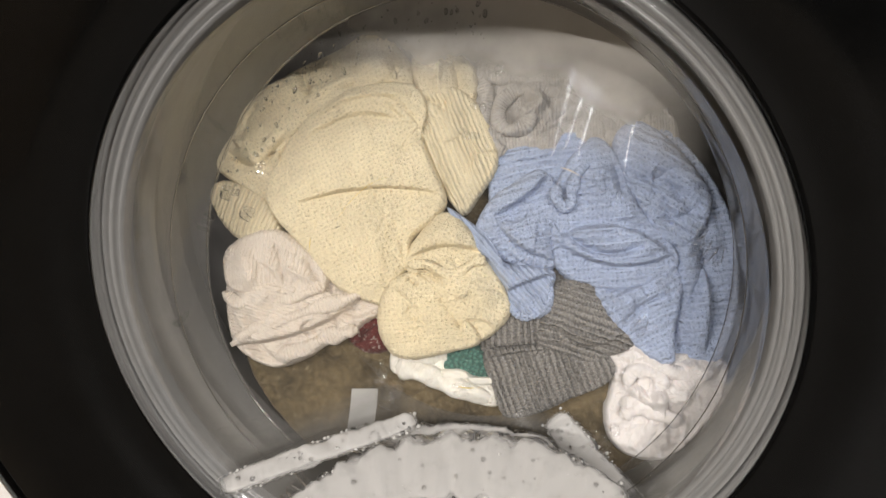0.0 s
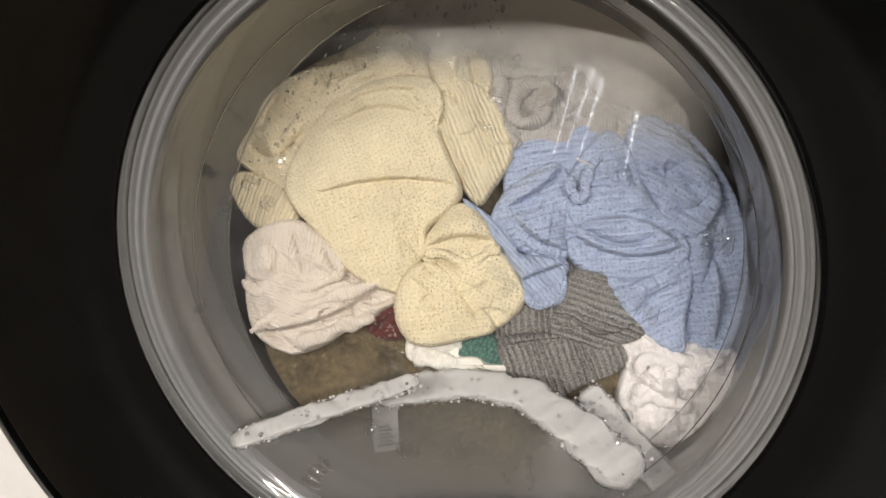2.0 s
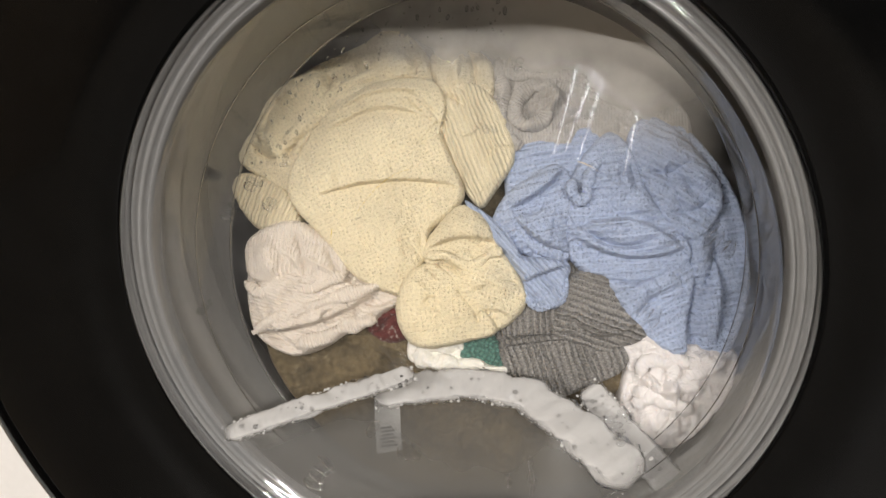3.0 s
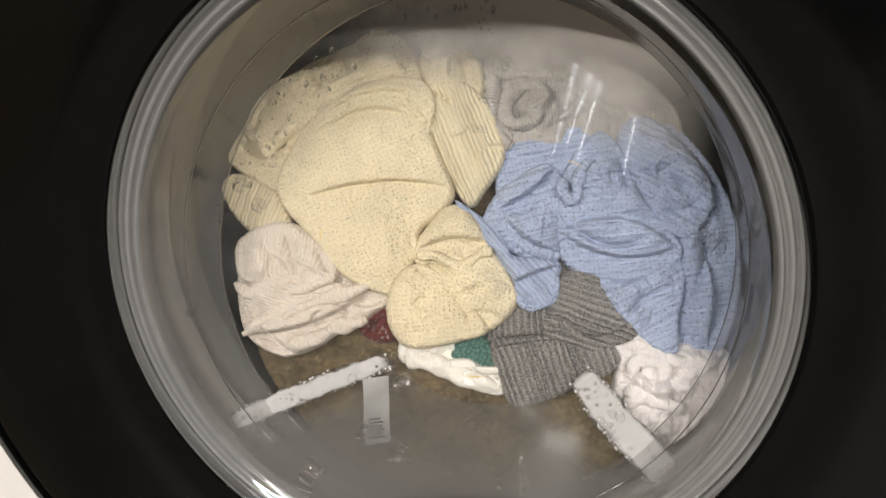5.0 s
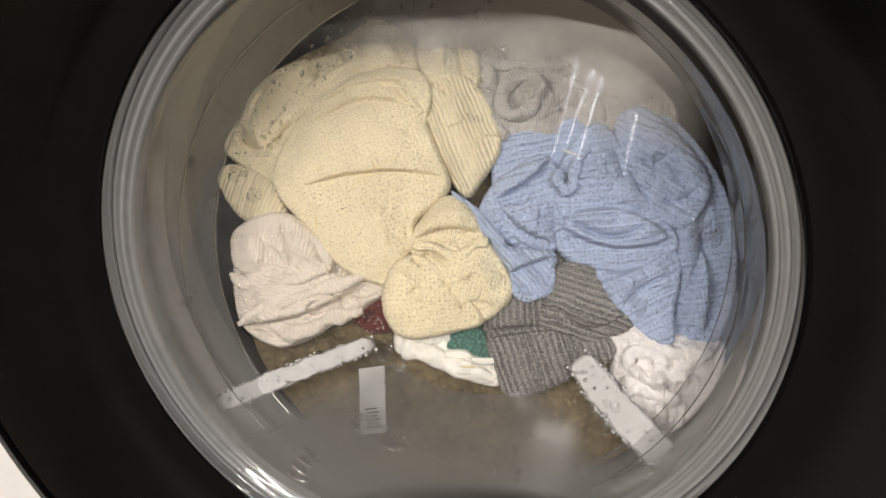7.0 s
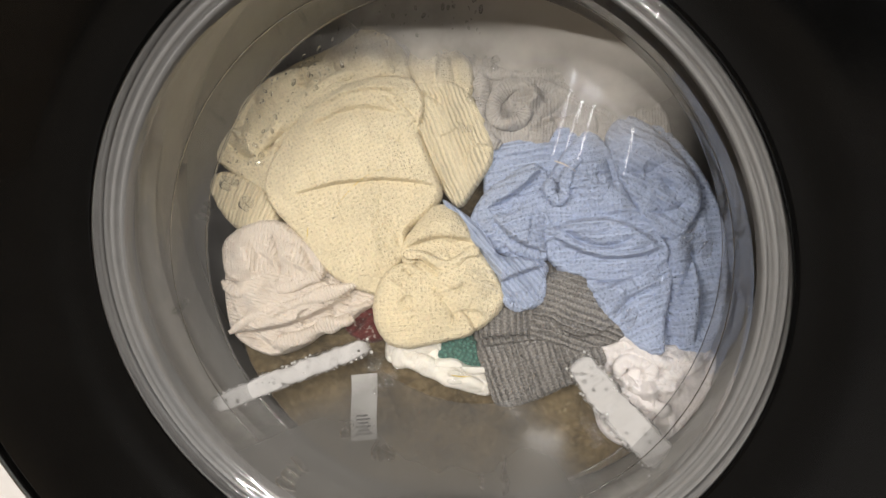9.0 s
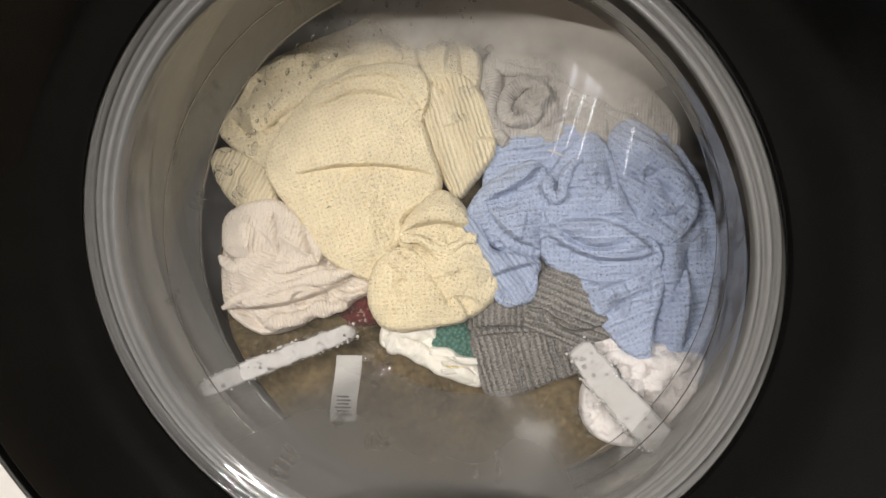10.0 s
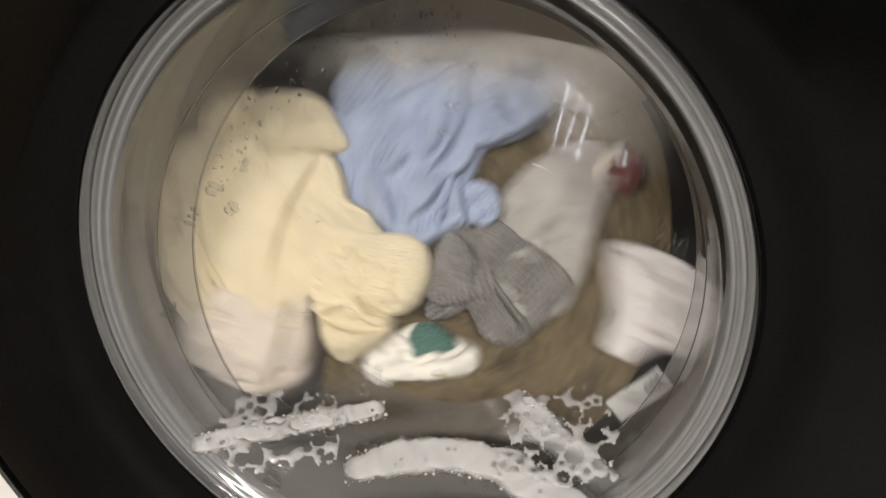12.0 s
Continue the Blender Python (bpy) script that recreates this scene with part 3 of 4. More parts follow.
# off-white cotton, pressed against the window
shirt = leaning("white_cotton_shirt", -0.1046, 0.107, -0.0328,
    "wet off-white cotton shirt with soft pleats", "shirt")
puff(shirt, "body", [(-46, 22), (-41, 36), (-12, 41), (9, 34), (23, 22), (46, 15), (66, 11), (61, 0), (46, -9), (38, -16), (21, -19), (10, -29), (-11, -37), (-28, -33), (-42, -19), (-47, 2)],
     0.03, 0.017, SHIRT,
     mid=(-4, -0), folds=[
        ("s", -34, -23, 42, 4, -6, 2.2, 4),
        ("c", -46, 19, 23, 13, 6, 2.2, 4),
        ("r", -39, -0, 11, 11, 7, 7, 3),
        ("c", 11, 22, 27, 11, 1, 2, 4),
        ("r", -23, -11, -12, 11, 4, 6, 2.5),
        ("r", 0, -22, 42, -5, -3, 7, 3),
        ("s", -44, 8, -8, -34, -8, 2.2, 3),
        ("c", -30, -4, -14, -30, -5, 2.0, 3),
        ("r", -40, -10, -22, -32, -6, 5, 3),
        ("c", 8, 4, 30, -12, 4, 1.8, 3),
        ("s", 22, 18, 60, 2, 4, 1.8, 3)], rib=(75, 3.0, 0.16), wrinkle=1.3, seed=21)
rope(shirt, "pleat", [(-40, -23), (-19, -11), (4, -4), (27, 4), (49, 11)], 4.5, 0.0165, SHIRT, 23)
rope(shirt, "pleat", [(-11, -32), (12, -24), (27, -17), (44, -13)], 5.0, 0.0125, SHIRT, 24)
rope(shirt, "pleat", [(-46, 11), (-35, 5), (-12, 7), (11, 11), (23, 17)], 4.0, 0.0165, SHIRT, 25)
puff(shirt, "sleeve", [(-45, 34), (-36, 45), (-12, 51), (11, 37), (23, 21), (11, 11), (-19, 11), (-41, 15)],
     0.03, 0.011, SHIRT,
     folds=[
        ("c", -12, 45, -4, 15, 2, 2.5, 3),
        ("r", -32, 38, -23, 15, 1, 6, 3),
        ("c", 11, 34, 21, 15, -1, 2, 3)], wrinkle=1.2, seed=22, lift=0.012)

# dark red cloth with a white edge
redbit = leaning("red_cotton_sock", -0.0532, 0.113, -0.0436,
    "dark red cotton sock with a white trim", "sock")
puff(redbit, "body", [(-16, 2), (-6, 13), (9, 11), (15, -2), (9, -15), (-5, -17), (-15, -9)],
     0.02, 0.012, RED,
     folds=[
        ("c", -9, -11, 6, 4, 1, 2, 3)], wrinkle=1.4, seed=31)
rope(redbit, "crease_roll", [(-14, -11), (-6, -0), (6, 6)], 4, 0.008, RED, 33)
puff(redbit, "trim", [(-3, 15), (4, 16), (12, 4), (13, -6), (7, -2), (1, 7)],
     0.015, 0.01, SHIRT,
     wrinkle=0.8, seed=32, lift=0.005, label="white knitted trim")

# white chenille with a green stitched patch
whitegreen = leaning("white_chenille_mitten", -0.0030, 0.110, -0.0723,
    "white chenille mitten with a green stitched patch", "mitten")
puff(whitegreen, "body", [(-37, 7), (-31, 18), (-11, 22), (11, 20), (25, 4), (36, -11), (31, -22), (15, -20), (-5, -12), (-24, -4), (-35, -2)],
     0.025, 0.011, CHENILLE,
     folds=[
        ("c", -29, -0, 22, -14, -3, 3, 3)], wrinkle=1.8, seed=41)
rope(whitegreen, "tuft", [(-34, 4), (-22, -0), (-9, -4), (7, -11), (29, -18)], 6.5, 0.008, CHENILLE, 44)
rope(whitegreen, "tuft", [(-33, 14), (-15, 10), (-0, 14)], 6.5, 0.008, CHENILLE, 45)
puff(whitegreen, "patch", [(-1, 4), (2, 16), (12, 20), (21, 13), (26, -3), (14, -2), (2, 0)],
     0.02, 0.009, GREEN,
     rib=(60, 5, 0.9), wrinkle=0.5, seed=42, lift=0.005, label="green chunky stitched patch")
puff(whitegreen, "zigzag", [(-1, -0), (11, 1), (18, -3), (31, -4), (31, -7), (18, -8), (10, -3), (-1, -4)],
     0.01, 0.008, CHENILLE,
     wrinkle=0.4, seed=43, lift=0.009, label="white zigzag stitch")

# grey melange sweater
grey = leaning("grey_melange_sweater", 0.0637, 0.106, -0.0535,
    "grey melange lurex sweater with a ribbed hem", "sweater")
puff(grey, "hem", [(-43, -4), (-41, 10), (-29, 21), (-9, 20), (9, 25), (23, 11), (19, -3), (-9, -8), (-30, -8)],
     0.03, 0.011, GREY,
     folds=[
        ("s", -41, -4, 23, -2, 2, 1.5, 2)], rib=(4, 3.8, 1.1), wrinkle=0.5, seed=51, lift=0.003)
puff(grey, "body", [(-41, -8), (-20, -3), (9, -2), (30, -5), (39, -17), (30, -27), (9, -35), (-13, -45), (-29, -45), (-35, -29)],
     0.03, 0.011, GREY,
     folds=[
        ("s", -41, -10, 5, -4, 1, 1.6, 2.5)], rib=(20, 5.2, 1.1), dots=(3.6, 0.5, 20), wrinkle=0.7, seed=52, lift=0.005)
puff(grey, "flap", [(-8, 2), (-3, 18), (3, 34), (13, 40), (25, 39), (35, 20), (50, 1), (35, -7), (19, -10), (4, -4)],
     0.03, 0.011, GREY,
     folds=[
        ("s", 5, 9, 44, 6, -9, 1.8, 3),
        ("c", 0, 13, 37, 0, -7, 2, 2)], rib=(73, 4.8, 1.1), dots=(3.6, 0.5, 73), wrinkle=0.6, seed=53, lift=0.009)
puff(grey, "inner_fold", [(-5, 36), (0, 47), (9, 43), (9, 25), (2, 11), (-5, 18)],
     0.03, 0.008, GREY,
     wrinkle=1.2, seed=54, lift=0.002)

# crumpled white muslin below the blue
whitecloth = leaning("white_muslin_cloth", 0.1350, 0.110, -0.0879,
    "crumpled pinkish white muslin cloth under foam", "cloth")
puff(whitecloth, "body", [(-36, 28), (-24, 38), (-3, 28), (24, 27), (38, 21), (34, 1), (17, -24), (-4, -38), (-28, -32), (-36, -11), (-31, 10)],
     0.03, 0.014, MUSLIN,
     folds=[
        ("r", -29, 31, 4, 14, 4, 5, 5),
        ("r", -21, 10, 0, 3, -5, 5, 5),
        ("c", -24, 14, -10, -0, 3, 3, 4),
        ("r", -10, -4, 17, 0, 4, 6, 4),
        ("c", 0, 0, 3, -21, 2, 3, 4),
        ("r", 9, 18, 27, 14, 2, 6, 4)], wrinkle=2.6, seed=61)
rope(whitecloth, "twist", [(-31, 35), (-20, 34), (-8, 25), (4, 17), (16, 14)], 5.0, 0.013, MUSLIN, 62)
rope(whitecloth, "twist", [(-25, 7), (-20, 17), (-10, 17), (-3, 11), (-7, 3), (-15, -0)], 4.6, 0.014, MUSLIN, 63)
rope(whitecloth, "twist", [(2, -3), (7, 6), (17, 14), (29, 18)], 5.2, 0.012, MUSLIN, 64)
rope(whitecloth, "twist", [(-28, -11), (-17, -6), (-4, -9), (10, -15)], 5.0, 0.012, MUSLIN, 65)
rope(whitecloth, "twist", [(-22, 24), (-14, 14), (-17, -0), (-28, -4)], 4.4, 0.011, MUSLIN, 66)

# pale blue ribbed sweater
blue = leaning("blue_rib_sweater", 0.1013, 0.107, 0.0076,
    "pale blue ribbed knit sweater bunched into folds", "sweater")
puff(blue, "back", [(-75, 33), (-72, 60), (-46, 68), (-10, 78), (18, 81), (39, 74), (60, 50), (73, 25), (79, -4), (78, -39), (70, -65), (59, -79), (36, -80), (15, -64), (-0, -50), (-11, -29), (-32, -22), (-46, 0), (-68, 11)],
     0.03, 0.012, BLUE,
     mid=(7, 7), folds=[
        ("c", 0, 47, 25, 14, -5, 3.5, 7),
        ("r", 18, 58, 39, 21, 4, 9, 6),
        ("s", 37, -78, 35, -11, 4, 2.2, 5),
        ("s", 59, -64, 56, -4, -4, 2.2, 4),
        ("r", 49, 14, 35, -29, 4, 9, 4),
        ("c", 38, -0, 38, -64, 2, 3, 4),
        ("r", 52, -11, 51, -64, 3, 10, 4),
        ("c", 59, -0, 47, -36, 2, 3, 4),
        ("c", -0, -29, 38, -4, -5, 2.5, 3),
        ("r", -72, 63, -14, 64, -3, 5, 2)], rib=(100, 5, 0.45), dots=(4.6, 0.5, 10), wrinkle=1.2, seed=71)
puff(blue, "body", [(-35, 27), (-30, 44), (-21, 58), (-8, 68), (4, 56), (11, 36), (21, 18), (37, -0), (40, -11), (24, -22), (7, -27), (-11, -24), (-27, -18), (-36, -3)],
     0.03, 0.012, BLUE,
     mid=(-5, 14), folds=[
        ("c", -28, 9, 18, -0, -9, 2.6, 6),
        ("s", 35, -4, -32, 7, -11, 3.4, 4.5),
        ("r", -17, 44, 14, 11, 4, 12, 3),
        ("c", 2, 52, 7, 32, 1, 3, 3),
        ("s", -33, 2, 36, -6, -10, 2.0, 4),
        ("c", -11, -7, 35, -2, -4, 2.2, 2.5)], rib=(95, 5.4, 0.55), dots=(4.6, 0.5, 5), wrinkle=0.9, seed=72, lift=0.013)
puff(blue, "front_fold", [(-80, 17), (-73, 30), (-57, 41), (-44, 48), (-35, 38), (-35, 18), (-37, 4), (-36, -11), (-46, -13), (-61, -9), (-75, -2)],
     0.03, 0.011, BLUE,
     folds=[
        ("s", -73, 20, -39, 45, -3, 2, 4),
        ("s", -70, 13, -37, -9, -4, 2.5, 5),
        ("r", -75, 15, -53, -7, -3, 6, 3)], rib=(105, 5.2, 0.5), dots=(4.6, 0.55, 15), wrinkle=0.9, seed=73, lift=0.012)
rope(blue, "fold_lip", [(-78, 0), (-80, 13), (-73, 26), (-57, 38), (-41, 47)], 4.4, 0.014, BLUE, 79)
rope(blue, "fold_lip", [(-75, 8), (-66, 4), (-53, -7), (-37, -11)], 4.0, 0.0165, BLUE, 80)
rope(blue, "cuff_end", [(-64, -34), (-58, -43), (-50, -43), (-41, -39), (-37, -25)], 3.0, 0.017, BLUE, 83)
puff(blue, "sleeve", [(-102, 24), (-90, 17), (-75, 4), (-66, -11), (-50, -13), (-37, -16), (-39, -29), (-42, -42), (-55, -43), (-63, -36), (-66, -25), (-79, -7), (-92, 8)],
     0.03, 0.011, RIBBED_BLUE,
     mid=(-63, -18), folds=[
        ("s", -66, -29, -37, -18, 1, 1.8, 3)], rib=(42, 3.8, 0.8), wrinkle=0.6, seed=74, lift=0.013)
puff(blue, "skirt", [(-10, -26), (10, -27), (35, -13), (43, -22), (38, -50), (37, -71), (24, -69), (8, -55), (-2, -43)],
     0.03, 0.01, BLUE,
     folds=[
        ("r", -0, -39, 35, -22, 4, 9, 3),
        ("c", 7, -50, 38, -29, 4, 2.5, 3)], rib=(116, 5.4, 0.55), dots=(4.6, 0.5, 26), wrinkle=0.9, seed=75, lift=0.010)
puff(blue, "side_fold", [(4, 65), (15, 78), (32, 70), (49, 50), (60, 32), (58, 16), (47, 2), (37, 3), (26, 14), (18, 29), (9, 43)],
     0.03, 0.01, BLUE,
     mid=(34, 38), folds=[
        ("c", 15, 43, 46, 28, 4, 3, 4),
        ("r", 22, 65, 53, 32, 3, 8, 3),
        ("c", 28, 18, 53, 25, -4, 2.5, 3)], dots=(4.6, 0.5, 60), wrinkle=1.3, seed=76, lift=0.013)
rope(blue, "tie", [(-33, 39), (-34, 31), (-30, 25), (-25, 27), (-24, 36), (-21, 44), (-14, 51)], 3.6, 0.024, BLUE, 77)

# small cream knit bundled in two lobes
bundle = leaning("cream_knit_bonnet", -0.0032, 0.100, -0.0214,
    "small cream pointelle knit bonnet pulled into lobes", "bonnet")
puff(bundle, "crown", [(-25, 20), (-17, 35), (-1, 50), (14, 42), (25, 22), (38, 0), (41, -11), (30, -25), (18, -30), (6, -22), (-4, -7), (-19, 7)],
     0.03, 0.016, CREAM,
     mid=(9, 7), folds=[
        ("s", -22, 22, 22, 26, 5, 1.8, 2.5),
        ("r", -15, 29, 15, 37, 5, 7, 3),
        ("c", -20, 11, -0, 4, 4, 2.5, 3),
        ("r", -0, 4, 33, -7, 4, 9, 2)], dots=(4.6, 0.8, -20), wrinkle=1.0, seed=81, lift=0.004)
rope(bundle, "fold_lip", [(-23, 17), (-11, 18), (4, 11), (18, 18), (26, 22)], 3.2, 0.0185, CREAM, 84)
puff(bundle, "lobe", [(-41, -22), (-40, -6), (-32, 7), (-20, 11), (-6, 4), (6, -11), (18, -22), (20, -32), (0, -37), (-20, -41), (-34, -37)],
     0.03, 0.014, CREAM,
     mid=(-17, -17), folds=[
        ("c", -2, -4, 11, -25, 3, 2.5, 4),
        ("r", -26, 4, -29, -33, -4, 12, 2),
        ("c", -24, 9, -17, 4, 1, 2, 3)], dots=(4.6, 0.8, 5), wrinkle=0.8, seed=82, lift=0.009)

# care label sewn to the brown wool
tag = leaning("care_label", -0.0466, 0.081, -0.0980, "white satin care label with printed lines", "label")
verts, uvs = [], None
for j in range(13):
    for i in range(7):
        u, v = i / 6 - 0.5, j / 12
        verts.append((u * 0.0165 + 0.004 * (0.5 - v) , 0.0012 * math.sin(v * 7) + 0.0015 * u, 0.020 - v * 0.042))
back = [(x, y + 0.0006, z) for x, y, z in verts]
faces = grid_faces(13, 7, False)
faces += [tuple(i + 91 for i in f[::-1]) for f in faces]
ribbon = mesh_object("ribbon", verts + back, faces, LABEL, tag)
bm = bmesh.new()
for k in range(6):
    made = bmesh.ops.create_cube(bm, size=1)["verts"]
    for p in made:
        p.co = (p.co.x * (0.010 if k % 2 else 0.0075) - 0.0015, p.co.y * 0.0004 - 0.0014, p.co.z * 0.0011 - 0.006 - k * 0.0023)
part("print", bm, INK, ribbon, "dark printed lines")


# ---- soap foam ----
def foam_bank(name, spine, width, seed, label):
    """A bank of froth along a curved line: a lumpy body and a scatter of bubbles on it."""
    rng = np.random.RandomState(seed)
    ob = leaning(name, 0, 0.084, 0, label, "foam")
    s = np.linspace(0, 1, 90)
    p = np.array(spine, float)
    t = np.linspace(0, len(p) - 1, 90)
    cx, cz, cw = (np.interp(t, range(len(p)), p[:, k]) for k in (0, 1, 2))
    for _ in range(6):
        for arr in (cx, cz, cw):
            arr[1:-1] = (arr[:-2] + arr[1:-1] + arr[2:]) / 3
    dx, dz = np.gradient(cx), np.gradient(cz)
    ln = np.hypot(dx, dz)
    nx, nz = -dz / ln, dx / ln
    rows = 22
    verts, uvs = [], []
    for j in range(rows):
        a = math.pi * 2 * j / rows
        flat = math.copysign(abs(math.cos(a)) ** 0.55, math.cos(a))
        lump = ripple(cx, cz + 40 * j / rows, seed, 17.0)
        w = cw * (1 + 0.20 * lump) * np.clip(np.minimum(s, 1 - s) * 14 + 0.25, 0, 1) ** 0.5
        verts.append(np.stack([cx + nx * w * flat, 2.6 * math.sin(a) * (1 + 0.45 * lump), cz + nz * w * flat], 1) / 1000)
    for j in range(rows):
        a = math.pi * 2 * j / rows
        flat = math.copysign(abs(math.cos(a)) ** 0.55, math.cos(a))
        uvs += [(0.5 + 0.5 * flat, 0.95 * min(1, 0.25 + min(k, 1 - k) * 12)) for k in s]
    faces = [(j * 90 + i, j * 90 + i + 1, ((j + 1) % rows) * 90 + i + 1, ((j + 1) % rows) * 90 + i) for j in range(rows) for i in range(89)]
    faces += [tuple(j * 90 for j in range(rows)), tuple(j * 90 + 89 for j in range(rows))[::-1]]
    mesh_object("froth", np.concatenate(verts), faces, SOFT_FOAM, ob, uvs=uvs)
    ball = bmesh.new()
    bmesh.ops.create_icosphere(ball, subdivisions=2, radius=1)
    ball_v, ball_f = np.array([v.co[:] for v in ball.verts]), np.array([[v.index for v in f.verts] for f in ball.faces])
    ball.free()
    lumps, lump_faces = [], []
    for k in range(260):
        i, side = rng.randint(0, 90), rng.choice([-1, 1]) * (1 - 0.7 * rng.rand() ** 3)
        r = 0.2 + 1.0 * rng.rand() ** 4
        at = np.array([cx[i] + nx[i] * cw[i] * side + rng.uniform(-1, 1), -2.2 * math.sqrt(max(0, 1 - side * side)) + 0.3 * r, cz[i] + nz[i] * cw[i] * side + rng.uniform(-1, 1)])
        lump_faces.append(ball_f + len(lumps) * len(ball_v))
        lumps.append((at + ball_v * [r, r * 0.8, r]) / 1000)
    tagged(mesh_object("froth_edge", np.concatenate(lumps), np.concatenate(lump_faces).tolist(), FOAM, ob, label="fine bubbles along the edge of the froth"), kind="stuff")
    bm = bmesh.new()
    for _ in range(45):
        i, side = rng.randint(2, 88), rng.uniform(-1, 1)
        r = 0.0004 + 0.0010 * rng.rand() ** 3
        made = bmesh.ops.create_icosphere(bm, subdivisions=2, radius=r)["verts"]
        at = Vector(((cx[i] + nx[i] * cw[i] * side) / 1000, -0.0026 * math.sqrt(max(0, 1 - side * side)), (cz[i] + nz[i] * cw[i] * side) / 1000))
        for v in made:
            v.co += at
    bubbles = part("bubbles", bm, WATER, ob, "clear soap bubbles")
    tagged(bubbles, kind="stuff")
    return ob


foam_left = foam_bank("foam_ridge", [(-54, -22, 6), (-20, -7, 6.5), (20, 9, 6.5), (50, 20, 5)], 6, 1, "narrow ridge of white soap foam")
foam_right = foam_bank("foam_slope", [(-24, 35, 8), (-12, 19, 10.5), (4, 0, 11), (29, -28, 10.5)], 12, 2, "broad slope of white soap foam")
foam_arch = foam_bank("foam_arch", [(-50, -8, 8), (-22, 1, 11), (10, 4, 10), (42, -2, 11), (72, -24, 14), (102, -54, 16)], 9, 3, "arched bank of white soap foam")
foam_drift = foam_bank("foam_drift", [(-92, -28, 8), (-45, -4, 18), (0, 3, 20), (45, 0, 20), (92, -18, 10)], 9, 5, "wide drift of white soap foam sliding down the glass")

def foam_lace(name, w, h, seed):
    """A thin sheet of froth with open bubbles in it, thicker at its foot."""
    rng = np.random.RandomState(seed)
    ob = leaning(name, 0, 0.05, 0, "lacy patch of soap foam with open bubbles", "foam", "lacy foam patches")
    holes = [(rng.uniform(-w / 2, w / 2), rng.uniform(-h / 2, h / 2), 0.0008 + 0.0042 * rng.rand() ** 2) for _ in range(120)]
    nx, nz = int(w / 0.0009), int(h / 0.0009)
    gx, gz = np.meshgrid(np.linspace(-w / 2, w / 2, nx), np.linspace(-h / 2, h / 2, nz))
    gap = np.full(gx.shape, 9.0)
    for hx, hz, r in holes:
        gap = np.minimum(gap, np.hypot(gx - hx, gz - hz) - r)
    rim = 1 - (np.abs(gx) / (w / 2)) ** 3 - (gz / (h / 2)) ** 4 - 0.5 * ripple(gx.ravel() * 1000, gz.ravel() * 1000, seed, 30).reshape(gx.shape)
    keep = (gap > 0) & (rim > 0.15)
    thick = 0.0004 + 0.0022 * np.clip(gap / 0.003, 0, 1) ** 0.6
    index, verts, faces = -np.ones(gx.shape, int), [], []
    for j, i in zip(*np.nonzero(keep)):
        index[j, i] = len(verts)
        verts.append((gx[j, i], -thick[j, i], gz[j, i]))
    base = len(verts)
    verts += [(x, 0.0, z) for x, y, z in verts]
    for j in range(nz - 1):
        for i in range(nx - 1):
            q = [index[j, i], index[j, i + 1], index[j + 1, i + 1], index[j + 1, i]]
            if min(q) >= 0:
                faces += [tuple(q), tuple(k + base for k in q[::-1])]
    mesh_object("froth", verts, faces, LACE, ob, uvs=[(0.5, 0.5 - v[2] / h) for v in verts])
    return ob


lace_left = foam_lace("foam_lace", 0.075, 0.052, 7)
lace_right = foam_lace("foam_lace", 0.070, 0.062, 8)

# ---- the room ----
def room_box():
    lo, hi = Vector((-3.2, -13.0, -0.57)), Vector((3.4, 0.62, 2.06))
    sides = {"floor": ((lo.x, hi.x), (lo.y, hi.y), (lo.z - 0.05, lo.z), FLOOR, "dark tiled floor"),
             "ceiling": ((lo.x, hi.x), (lo.y, hi.y), (hi.z, hi.z + 0.05), CEILING, "pale ceiling boards"),
             "wall_west": ((lo.x - 0.05, lo.x), (lo.y, hi.y), (lo.z, hi.z), PLASTER, "dim brown plaster wall"),
             "wall_east": ((hi.x, hi.x + 0.05), (lo.y, hi.y), (lo.z, hi.z), DARK_WALL, "dark painted wall"),
             "wall_south": ((lo.x, hi.x), (lo.y - 0.05, lo.y), (lo.z, hi.z), DARK_WALL, "dark painted wall"),
             "wall_north": ((lo.x, hi.x), (hi.y, hi.y + 0.05), (lo.z, hi.z), PLASTER, "dim brown plaster wall")}
    for name, (xs, ys, zs, mat, label) in sides.items():
        verts = [(x, y, z) for z in zs for y in ys for x in xs]
        faces = [(0, 2, 3, 1), (4, 5, 7, 6), (0, 1, 5, 4), (2, 6, 7, 3), (0, 4, 6, 2), (1, 3, 7, 5)]
        tagged(mesh_object(name, verts, faces, mat, None, False), label, name.split("_")[0], kind="structure")


